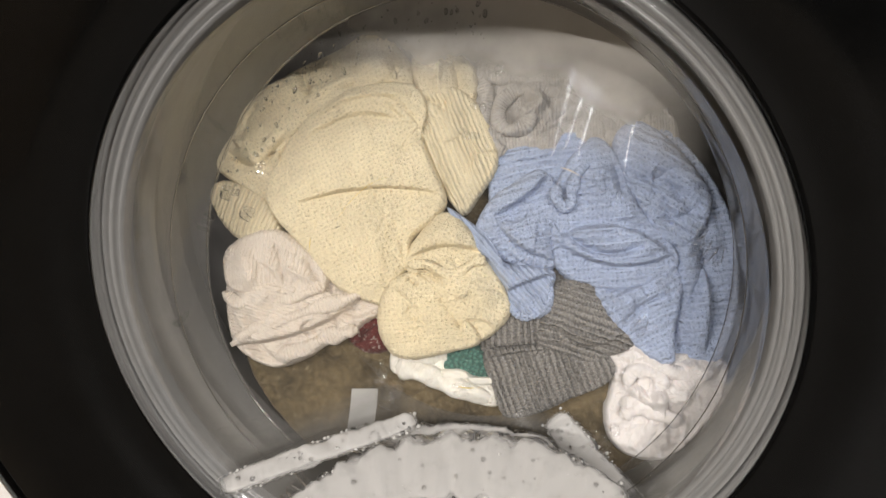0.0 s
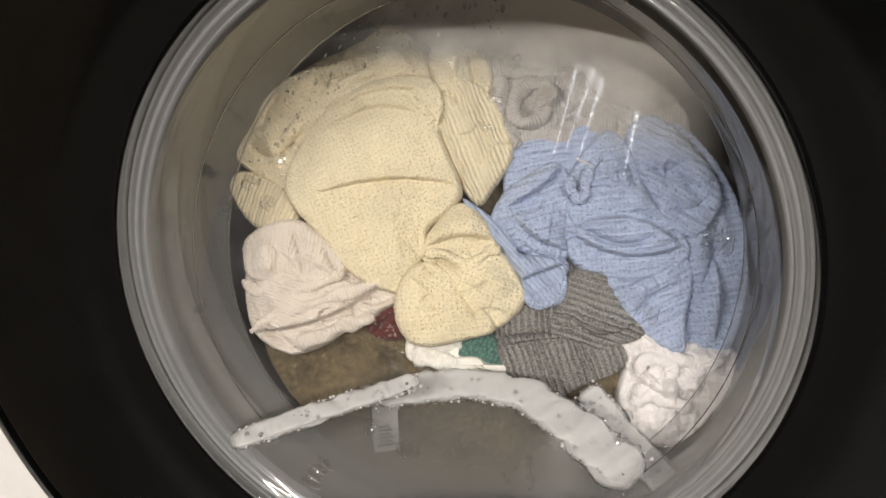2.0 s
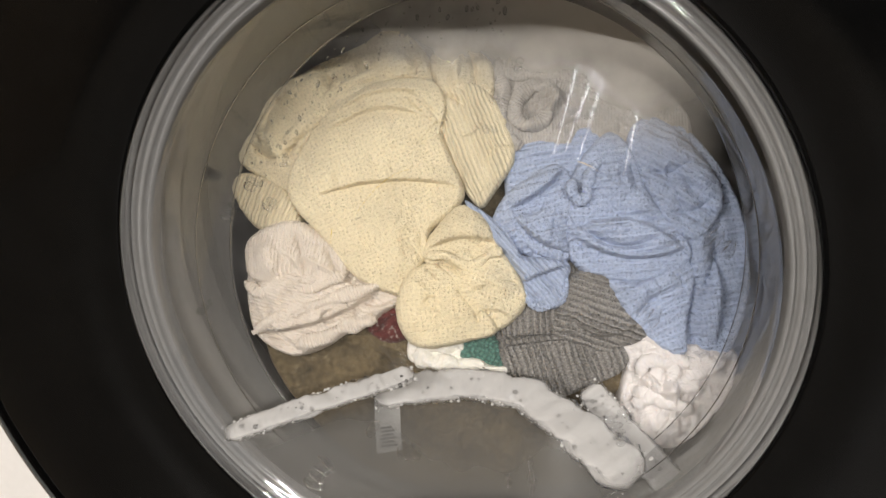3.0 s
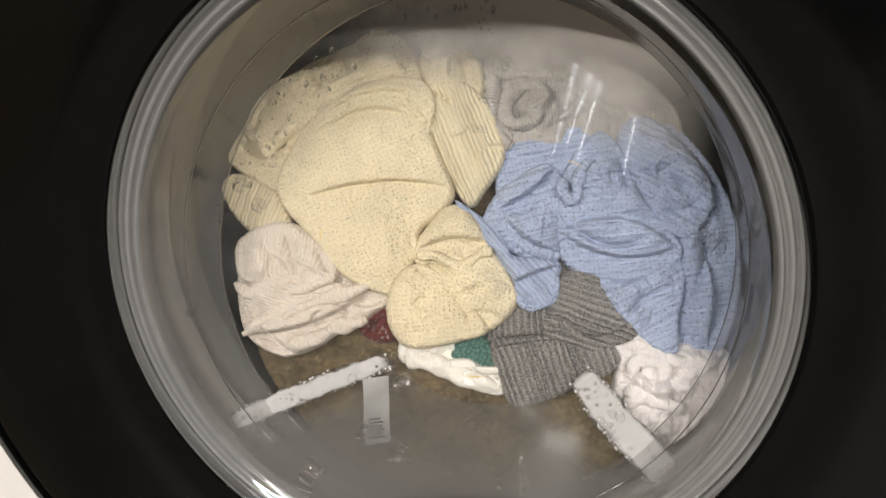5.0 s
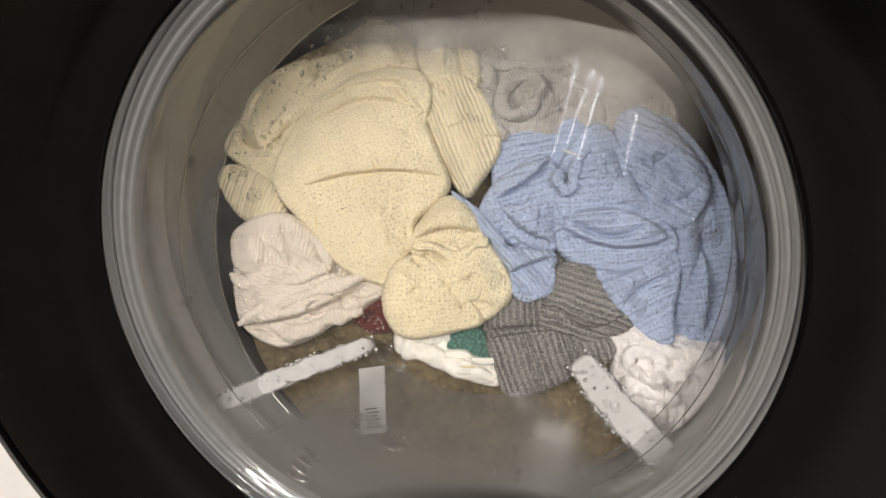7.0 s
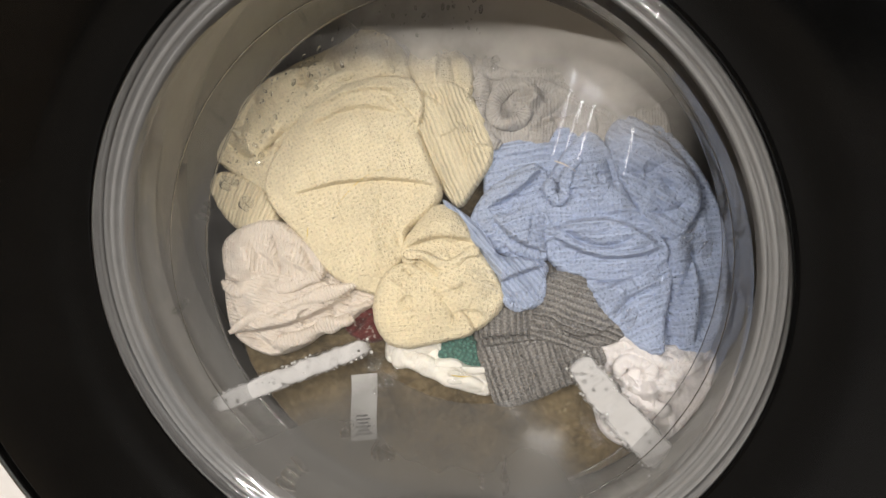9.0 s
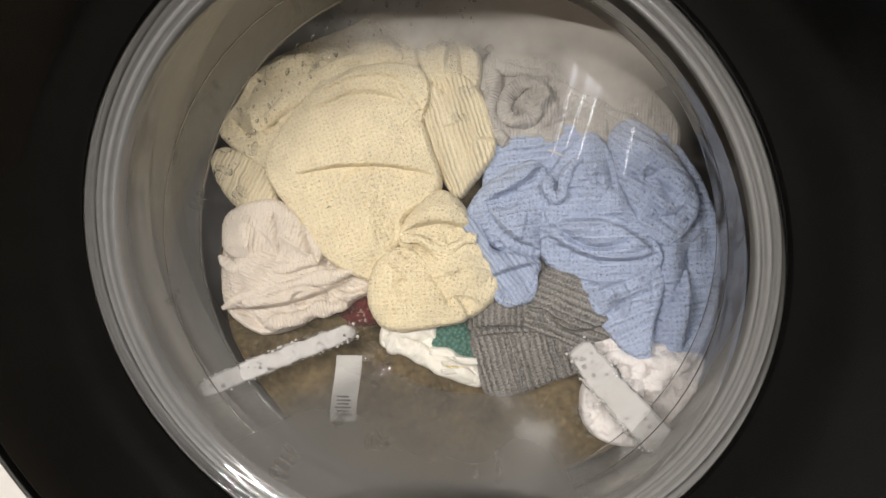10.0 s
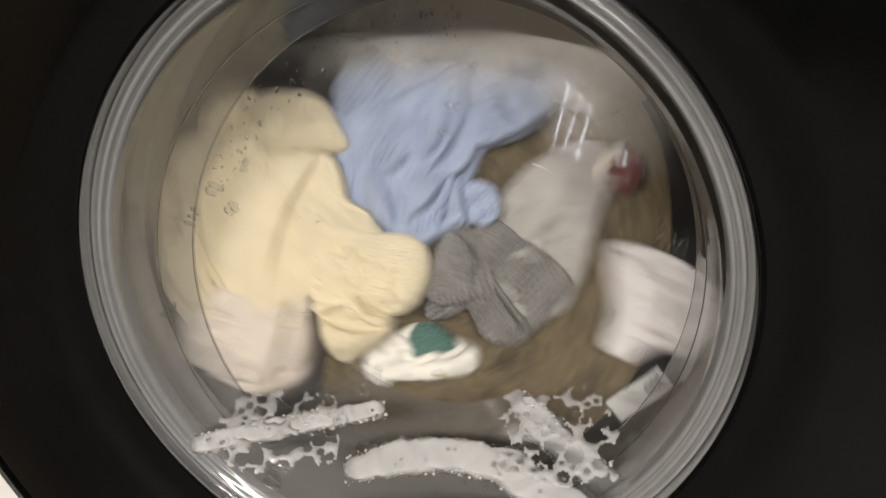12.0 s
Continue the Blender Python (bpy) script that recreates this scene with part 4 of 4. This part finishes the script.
def tube_light(x0, y0, x1, y1):
    """A fluorescent tube under the ceiling, running away from the machine, in two end caps on a slim batten."""
    ob = thing("tube_lamp", 0, 0, 0, "lit white fluorescent tube on a ceiling batten", "lamp", "ceiling tubes")
    ob.matrix_world = pose((x0 + x1) / 2, (y0 + y1) / 2, 1.95, 0, 0, -math.degrees(math.atan2(x1 - x0, y1 - y0)))
    half = math.hypot(x1 - x0, y1 - y0) / 2
    ang = [2 * math.pi * i / 12 for i in range(12)]
    mesh_object("tube", [(0.013 * math.cos(a), y, 0.013 * math.sin(a)) for y in (-half, half) for a in ang],
                grid_faces(2, 12, True) + [tuple(range(12)), tuple(range(12, 24))[::-1]], TUBE, ob, True, "glowing white tube")
    for side in (-1, 1):
        bm = bmesh.new()
        bmesh.ops.create_cube(bm, size=1)
        for v in bm.verts:
            v.co = (v.co.x * 0.036, v.co.y * 0.03 + side * (half + 0.015), v.co.z * 0.05 + 0.015)
        part("end_cap", bm, ENAMEL, ob)
    bm = bmesh.new()
    bmesh.ops.create_cube(bm, size=1)
    for v in bm.verts:
        v.co = (v.co.x * 0.04, v.co.y * half * 2, v.co.z * 0.05 + 0.085)
    part("batten", bm, ENAMEL, ob)


room_box()
for tube_ends in ((1.524, -9.085, 1.001, -3.620), (1.642, -8.925, 1.173, -3.650), (1.923, -9.527, 1.199, -3.594), (2.857, -10.787, 1.620, -4.709)):
    tube_light(*tube_ends)


# ---- water drops left on the inside of the bowl ----
def water_drops():
    ob = leaning("water_drops", 0, 0, 0, "clear water drops clinging to the misted bowl", "drops", kind="stuff")
    ob.matrix_world = FACE
    rng = np.random.RandomState(4)
    bm = bmesh.new()
    for k in range(120):
        a = radians(rng.uniform(80, 165))
        rad = 0.158 * rng.uniform(0.84, 0.985) if k < 90 else 0.158 * rng.uniform(0.93, 0.99)
        r = 0.0004 + 0.0010 * rng.rand() ** 4
        made = bmesh.ops.create_icosphere(bm, subdivisions=2, radius=1)["verts"]
        tall = rng.uniform(1.0, 2.0)
        lean = rng.uniform(-0.5, 0.5)
        for v in made:
            c = v.co.copy()
            v.co = (c.x * r + c.z * r * lean + rad * math.cos(a) + SHIFT[0], 0.0748 + c.y * r * 0.45, c.z * r * tall + rad * math.sin(a) + SHIFT[1])
    drops = part("drops", bm, DROP, ob)
    drops.visible_shadow = False
    tagged(drops, kind="stuff")


water_drops()


def glint_run(x, y, z, lean, length, count, seed):
    """A few slim clear runs side by side, added on the glass to make glints of the ceiling lights."""
    ob = leaning("glint_run", x, y, z, "slim clear runs added on the glass for glints", "water", "water runs")
    if y > 0.074:
        ob.matrix_world = FACE @ pose(x, y, z)
    rng = np.random.RandomState(seed)
    for k in range(count):
        bm = bmesh.new()
        bmesh.ops.create_uvsphere(bm, u_segments=26, v_segments=18, radius=1)
        off = (k - (count - 1) / 2) * 0.0046
        turn = radians(lean + rng.uniform(-14, 14))
        half, thick = length * rng.uniform(0.35, 0.6), 0.0026 * rng.uniform(0.6, 1.2)
        for v in bm.verts:
            u, w, d = v.co.z * half, v.co.x * thick + 0.0005 * math.sin(v.co.z * 3 + k), v.co.y * 0.0004
            w += off
            d += 0.00022 * noise.noise((u * 900, w * 900, seed * 3.1))
            v.co = (u * math.cos(turn) - w * math.sin(turn), d, u * math.sin(turn) + w * math.cos(turn))
        run = part("run", bm, GLASS_RUN, ob)
        run.visible_shadow = False


glint_run(-0.1505, 0.0744, 0.0232, -25, 0.01, 3, 1)
glint_run(-0.1355, 0.0744, 0.0409, -35, 0.012, 2, 2)
glint_run(-0.1239, 0.0744, 0.0278, -50, 0.008, 2, 3)
glint_run(-0.1703, 0.0744, -0.0384, -60, 0.006, 3, 4)
glint_run(-0.1129, 0.0744, 0.0554, -20, 0.005, 2, 5)
glint_run(0.1535, 0.0744, 0.0030, 58, 0.016, 4, 6)
glint_run(0.1487, 0.0744, 0.0151, 40, 0.008, 2, 7)
glint_run(0.1127, 0.0744, -0.0402, 55, 0.012, 3, 8)
glint_run(0.1112, 0.0744, 0.1447, -35, 0.006, 3, 9)
glint_run(0.1008, 0.0744, 0.1415, -10, 0.006, 2, 10)
glint_run(0.0337, 0.0744, 0.1110, -10, 0.006, 2, 11)
glint_run(0.0212, 0.0744, 0.0896, 80, 0.006, 2, 12)
glint_run(0.0158, 0.0744, 0.0734, 75, 0.005, 2, 13)
glint_run(-0.0768, 0.0181, -0.1286, -30, 0.012, 4, 14)
glint_run(-0.0406, 0.0710, -0.0711, -30, 0.01, 3, 15)
glint_run(-0.0298, 0.0707, -0.0797, -20, 0.008, 3, 16)
glint_run(0.0090, 0.0720, -0.0803, -3, 0.01, 2, 17)
glint_run(-0.0295, 0.0384, -0.1195, 75, 0.01, 3, 18)
glint_run(-0.0355, 0.0627, -0.0874, -25, 0.008, 2, 19)
glint_run(0.0403, 0.0357, -0.1265, 0, 0.004, 3, 20)
glint_run(0.0418, 0.0289, -0.1340, 0, 0.004, 2, 21)
glint_run(0.0888, 0.0348, -0.1032, 30, 0.008, 4, 22)
glint_run(0.0938, 0.0375, -0.0958, 70, 0.006, 2, 23)
glint_run(-0.0514, 0.0394, -0.1073, -30, 0.006, 2, 24)
glint_run(0.0277, 0.0322, -0.1322, 10, 0.004, 2, 25)


def thread(x, z, x1, z1, bend, mat, label):
    """A thin bowed line lying on the glass."""
    verts = []
    for i in range(25):
        s = i / 24
        wide = 0.00032 * math.sin(math.pi * min(1, s * 1.2 + 0.1)) + 0.00008
        cx, cz = x + (x1 - x) * s, z + (z1 - z) * s + bend * 4 * s * (1 - s)
        for k in range(6):
            a = 2 * math.pi * k / 6
            verts.append((cx + wide * math.cos(a) * 0.7, 0.0742 + wide * math.sin(a), cz + wide * math.cos(a)))
    fibre = tagged(mesh_object("thread", verts, grid_faces(25, 6, True), mat), label, "thread", "threads")
    fibre.matrix_world = FACE


thread(-0.0698, 0.0200, -0.0340, 0.0495, 0.006, YELLOW, "fine yellow line on the glass")
thread(-0.0686, 0.0182, -0.0646, 0.0196, 0.0005, INK, "tiny dark speck of fibre on the glass")
thread(0.0060, -0.0806, 0.0201, -0.0807, -0.0008, YELLOW, "fine yellow line on the glass")
thread(-0.0841, 0.0128, -0.0851, 0.0037, 0.0005, YELLOW, "fine yellow line on the glass")
thread(0.0688, 0.0534, 0.0820, 0.0469, 0.0008, SHIRT, "pale fibre stuck on the glass")


def sway(ob, rows):
    """Keys in the leaning frame of the heap."""
    walk(ob, [(t, HEAP @ m) for t, m in rows])


def motions():
    sway(brown, [
        (0, pose(0.0078, 0.132, 0.0006)), (9.0, pose(0.0078, 0.132, 0.0006)),
        (10.0, pose(0.0035, 0.132, 0.0021, 0, 4, 0)), (10.5, pose(-0.0037, 0.132, 0.0038, 0, 16, 0)),
        (10.8, pose(-0.0035, 0.132, 0.0028, 0, 48, 0)), (11.1, pose(-0.0046, 0.132, 0.0037, 0, 78, 0)),
        (11.4, pose(-0.0033, 0.132, 0.0046, 0, 130, 0)), (11.7, pose(-0.0024, 0.132, 0.0062, 0, 205, 0)),
        (12.0, pose(-0.0029, 0.132, 0.0062, 0, 285, 0))])
    sway(lavender, [
        (0, pose(0.0645, 0.108, 0.0957)), (9.0, pose(0.0645, 0.108, 0.0957)),
        (9.5, pose(0.0693, 0.108, 0.0946, 0, 2, 0)), (10.0, pose(0.0755, 0.108, 0.0890, 0, 4, 0)),
        (10.5, pose(0.1028, 0.108, 0.0786, 0, 15, 0)), (10.8, pose(0.1318, 0.108, 0.0444, 0, 38, 0)),
        (11.1, pose(0.1496, 0.108, -0.0449, 0, 80, 0)), (11.4, pose(0.0629, 0.108, -0.1100, 0, 140, 0)),
        (11.7, pose(-0.0746, 0.120, -0.0444, 0, 215, 0)), (12.0, pose(0.0728, 0.110, 0.0030, 0, 290, 0))])
    sway(cream, [
        (0, pose(-0.0635, 0.104, 0.0533)), (9.0, pose(-0.0635, 0.104, 0.0533)),
        (9.5, pose(-0.0608, 0.104, 0.0566, 0, 2, 0)), (10.0, pose(-0.0586, 0.104, 0.0573, 0, 4, 0)),
        (10.3, pose(-0.0536, 0.104, 0.0623, 0, 9, 0)), (10.5, pose(-0.0428, 0.104, 0.0657, 0, 18, 0)),
        (10.8, pose(-0.0104, 0.104, 0.0683, 0, 38, 0)), (11.1, pose(0.0720, 0.104, 0.0384, 0, 85, 0)),
        (11.4, pose(0.1133, 0.104, -0.0392, 0, 140, 0)), (11.7, pose(0.0163, 0.104, -0.0917, 0, 215, 0)),
        (12.0, pose(-0.1067, 0.104, 0.0185, 0, 295, 0))])
    sway(shirt, [
        (0, pose(-0.1046, 0.107, -0.0328)), (9.0, pose(-0.1046, 0.107, -0.0328)),
        (9.5, pose(-0.1024, 0.107, -0.0288, 0, 3, 0)), (10.0, pose(-0.1037, 0.107, -0.0263, 0, 5, 0)),
        (10.3, pose(-0.1060, 0.107, -0.0103, 0, 10, 0)), (10.5, pose(-0.1091, 0.107, 0.0074, 0, 20, 0)),
        (10.8, pose(-0.1063, 0.107, 0.0562, 0, 48, 0)), (11.1, pose(-0.0286, 0.107, 0.0887, 0, 95, 0)),
        (11.4, pose(0.0852, 0.107, 0.0428, 0, 145, 0)), (11.5, pose(0.1167, 0.107, 0.0075, 0, 165, 0)), (11.7, pose(0.0892, 0.107, -0.0798, 0, 215, 0)),
        (12.0, pose(-0.1138, 0.107, -0.0504, 0, 300, 0))])
    sway(redbit, [
        (0, pose(-0.0532, 0.113, -0.0436)), (9.0, pose(-0.0532, 0.113, -0.0436)),
        (9.5, pose(-0.0542, 0.113, -0.0399, 0, 2, 0)), (10.0, pose(-0.0547, 0.113, -0.0388, 0, 4, 0)),
        (10.5, pose(-0.0624, 0.113, -0.0179, 0, 15, 0)), (10.8, pose(-0.0686, 0.113, 0.0066, 0, 40, 0)),
        (11.1, pose(-0.0472, 0.113, 0.0302, 0, 70, 0)), (11.4, pose(0.0153, 0.113, 0.0437, 0, 110, 0)),
        (11.7, pose(0.0929, 0.113, -0.0617, 0, 180, 0)), (12.0, pose(0.1269, 0.113, 0.0569, 0, 260, 0))])
    sway(whitegreen, [
        (0, pose(-0.0030, 0.110, -0.0723)), (9.0, pose(-0.0030, 0.110, -0.0723)),
        (9.5, pose(-0.0013, 0.110, -0.0718, 0, 2, 0)), (10.0, pose(-0.0034, 0.110, -0.0709, 0, 4, 0)),
        (10.5, pose(-0.0241, 0.110, -0.0644, 0, 12, 0)), (10.8, pose(-0.0412, 0.110, -0.0473, 0, 28, 0)),
        (11.1, pose(-0.0543, 0.110, -0.0168, 0, 60, 0)), (11.4, pose(-0.0356, 0.110, 0.0179, 0, 95, 0)),
        (11.5, pose(-0.0155, 0.110, 0.0260, 0, 135, 0)), (11.7, pose(0.0441, 0.110, -0.0034, 0, 170, 0)), (11.85, pose(0.0386, 0.110, -0.0578, 0, 250, 0)),
        (12.0, pose(-0.0077, 0.110, -0.0721, 0, 335, 0))])
    sway(grey, [
        (0, pose(0.0637, 0.106, -0.0535)), (9.0, pose(0.0637, 0.106, -0.0535)),
        (9.5, pose(0.0649, 0.106, -0.0538, 0, 1, 0)), (10.0, pose(0.0633, 0.106, -0.0547, 0, 3, 0)),
        (10.5, pose(0.0419, 0.106, -0.0579, 0, 10, 0)), (10.8, pose(0.0330, 0.106, -0.0611, 0, 22, 0)),
        (11.1, pose(-0.0161, 0.106, -0.0555, 0, 55, 0)), (11.4, pose(-0.0485, 0.106, -0.0308, 0, 92, 0)),
        (11.5, pose(-0.0602, 0.106, -0.0034, 0, 112, 0)), (11.7, pose(-0.0290, 0.106, 0.0195, 0, 160, 0)), (12.0, pose(0.0408, 0.106, -0.0201, 0, 240, 0))])
    sway(whitecloth, [
        (0, pose(0.1350, 0.110, -0.0879)), (9.0, pose(0.1350, 0.110, -0.0879)),
        (9.5, pose(0.1322, 0.110, -0.0899, 0, 2, 0)), (10.0, pose(0.1298, 0.110, -0.0929, 0, 4, 0)),
        (10.5, pose(0.1234, 0.110, -0.0990, 0, 10, 0)), (10.8, pose(0.0957, 0.110, -0.1180, 0, 25, 0)),
        (11.1, pose(-0.0232, 0.110, -0.1750, 0, 65, 0)), (11.4, pose(-0.1158, 0.110, -0.0575, 0, 105, 0)),
        (11.7, pose(-0.1075, 0.110, 0.0860, 0, 180, 0)), (12.0, pose(0.1531, 0.110, -0.0316, 0, 262, 0))])
    sway(blue, [
        (0, pose(0.1013, 0.107, 0.0076)), (9.0, pose(0.1013, 0.107, 0.0076)),
        (9.5, pose(0.1030, 0.107, 0.0040, 0, 2, 0)), (10.0, pose(0.1015, 0.107, 0.0005, 0, 4, 0)),
        (10.3, pose(0.1053, 0.107, -0.0021, 0, 7, 0)), (10.5, pose(0.1133, 0.107, -0.0068, 0, 13, 0)),
        (10.8, pose(0.1031, 0.114, -0.0314, 0, 28, 0)), (11.1, pose(0.0754, 0.124, -0.0563, 0, 58, 0)),
        (11.4, pose(0.0118, 0.124, -0.0673, 0, 115, 0)), (11.7, pose(-0.0943, 0.114, -0.0256, 0, 190, 0)),
        (12.0, pose(0.0112, 0.107, 0.0873, 0, 280, 0))])
    sway(bundle, [
        (0, pose(-0.0032, 0.100, -0.0214)), (9.0, pose(-0.0032, 0.100, -0.0214)),
        (9.5, pose(-0.0017, 0.100, -0.0192, 0, 2, 0)), (10.0, pose(-0.0022, 0.100, -0.0181, 0, 3, 0)),
        (10.5, pose(-0.0090, 0.100, -0.0195, 0, 8, 0)), (10.8, pose(-0.0105, 0.100, -0.0109, 0, 14, 0)),
        (11.1, pose(0.0115, 0.100, -0.0056, 0, 28, 0)), (11.4, pose(0.0284, 0.100, -0.0177, 0, 75, 0)),
        (11.5, pose(0.0271, 0.100, -0.0228, 0, 88, 0)), (11.7, pose(0.0237, 0.100, -0.0495, 0, 128, 0)), (12.0, pose(-0.0440, 0.100, -0.0238, 0, 195, 0))])
    sway(tag, [
        (0, pose(-0.0551, 0.081, -0.1020, 0, 0, 0)), (1.0, pose(-0.0529, 0.081, -0.1074, 0, -6, 0)),
        (2.5, pose(-0.0502, 0.081, -0.1084, 0, -10, 0)), (3.2, pose(-0.0503, 0.081, -0.1076, 0, -9, 0)),
        (5.0, pose(-0.0515, 0.081, -0.1020, 0, -8, 0)), (7.0, pose(-0.0509, 0.081, -0.1017, 0, -8, 0)),
        (9.0, pose(-0.0503, 0.081, -0.1004, 0, -6, 0)), (9.5, pose(-0.0585, 0.081, -0.0984, 0, -2, 0)),
        (10.0, pose(-0.0581, 0.081, -0.0947, 0, 0, 0)), (10.5, pose(-0.0802, 0.081, -0.0776, 0, 8, 0)),
        (10.8, pose(-0.1155, 0.081, -0.0368, 0, 28, 0)), (11.1, pose(-0.1231, 0.081, 0.0337, 0, 66, 0)),
        (11.4, pose(-0.0404, 0.081, 0.0866, 0, 97, 0)), (11.5, pose(-0.0065, 0.081, 0.0881, 0, 108, 0)), (11.7, pose(0.1195, 0.081, 0.0068, 0, 165, 0)),
        (12.0, pose(0.1394, 0.111, -0.0956, 0, 230, 0))])
    sway(foam_left, [
        (0, pose(-0.0639, 0.0267, -0.1094, -36, 0, 0)), (0.5, pose(-0.0677, 0.0259, -0.1077, -36, 0, 0)),
        (1.5, pose(-0.0714, 0.0293, -0.0989, -36, 0, 0)), (2.5, pose(-0.0753, 0.0302, -0.0942, -36, 0, 0)),
        (3.2, pose(-0.0789, 0.0302, -0.0904, -36, 0, 0)), (5.0, pose(-0.0946, 0.083, -0.0915, 0, 0, 0)),
        (7.0, pose(-0.1004, 0.083, -0.0862, 0, 0, 0)), (9.0, pose(-0.0974, 0.083, -0.0822, 0, 0, 0)),
        (10.0, pose(-0.1027, 0.083, -0.0785, 0, 0, 0)), (11.0, pose(-0.1060, 0.083, -0.0806, 0, 0, 0)),
        (11.4, pose(-0.1037, 0.083, -0.0905, 0, 0, 0)), (11.7, pose(-0.0768, 0.0267, -0.0976, -36, 6, 0)),
        (12.0, pose(-0.0703, 0.0267, -0.1041, -36, 8, 0))])
    sway(foam_right, [
        (0, pose(0.0882, 0.083, -0.1320, 0, 0, 0)), (0.5, pose(0.0940, 0.083, -0.1319, 0, 0, 0)),
        (1.5, pose(0.0988, 0.083, -0.1259, 0, 0, 0)), (2.5, pose(0.1011, 0.083, -0.1216, 0, 0, 0)),
        (3.2, pose(0.1004, 0.083, -0.1206, 0, 0, 0)), (5.0, pose(0.1017, 0.083, -0.1136, 0, 0, 0)),
        (7.0, pose(0.1029, 0.083, -0.1088, 0, 0, 0)), (9.0, pose(0.1083, 0.083, -0.1035, 0, 0, 0)),
        (10.0, pose(0.1118, 0.083, -0.1003, 0, 0, 0)), (11.0, pose(0.1129, 0.083, -0.1050, 0, 0, 0)),
        (11.4, pose(0.1051, 0.083, -0.1134, 0, 0, 0)), (11.7, pose(0.0867, 0.083, -0.1288, 0, 0, 0)),
        (12.0, pose(0.0871, 0.083, -0.1277, 0, -6, 0))])
    sway(lace_left, [
        (0, pose(-0.0893, 0.0050, -0.1667, -36, 0, 0)), (11.1, pose(-0.0859, 0.0050, -0.1809, -36, 0, 0)),
        (11.4, pose(-0.0860, 0.0069, -0.1326, -36, 0, 0)), (11.7, pose(-0.0866, 0.0211, -0.1016, -36, 0, 0)),
        (12.0, pose(-0.0787, 0.0218, -0.1065, -36, 0, 0))])
    sway(lace_right, [
        (0, pose(0.0662, 0.0050, -0.1605, -36, 0, 0)), (11.1, pose(0.0762, 0.0050, -0.1737, -36, 0, 0)),
        (11.4, pose(0.0783, 0.0062, -0.1421, -36, 0, 0)), (11.7, pose(0.0818, 0.0234, -0.1157, -36, 0, 0)),
        (12.0, pose(0.0812, 0.0311, -0.1068, -36, 0, 0))])
    sway(foam_drift, [
        (0, pose(0.0086, 0.0263, -0.1191, -36, 0, 0)), (0.5, pose(0.0020, 0.0220, -0.1270, -36, 0, 0)),
        (1.0, pose(0.0040, 0.0060, -0.1440, -36, 0, 0)), (1.6, pose(0.0049, -0.0055, -0.1647, -36, 0, 0)),
        (12.0, pose(0.0132, -0.0055, -0.1634, -36, 0, 0))])
    sway(foam_arch, [
        (0, pose(0.0069, 0.0458, -0.1088, -36, 0, 0)), (0.5, pose(-0.0008, 0.0481, -0.1052, -36, 0, 0)),
        (1.0, pose(-0.0006, 0.0560, -0.0988, -36, 0, 0)), (1.5, pose(-0.0013, 0.0618, -0.0927, -36, 0, 0)),
        (2.5, pose(-0.0035, 0.0630, -0.0855, -36, 0, 0)), (3.2, pose(-0.0043, 0.0630, -0.0876, -36, 0, 0)),
        (3.9, pose(-0.0109, 0.095, -0.1170, 0, 0, 0)), (4.7, pose(-0.0150, 0.105, -0.2001, 0, 0, 0)),
        (11.2, pose(-0.0039, 0.105, -0.2041, 0, 0, 0)), (11.5, pose(0.0129, 0.085, -0.1498, 0, 0, 0)),
        (11.7, pose(0.0172, 0.0426, -0.1117, -36, 0, 0)), (12.0, pose(0.0103, 0.0313, -0.1227, -36, 0, 0))])


motions()
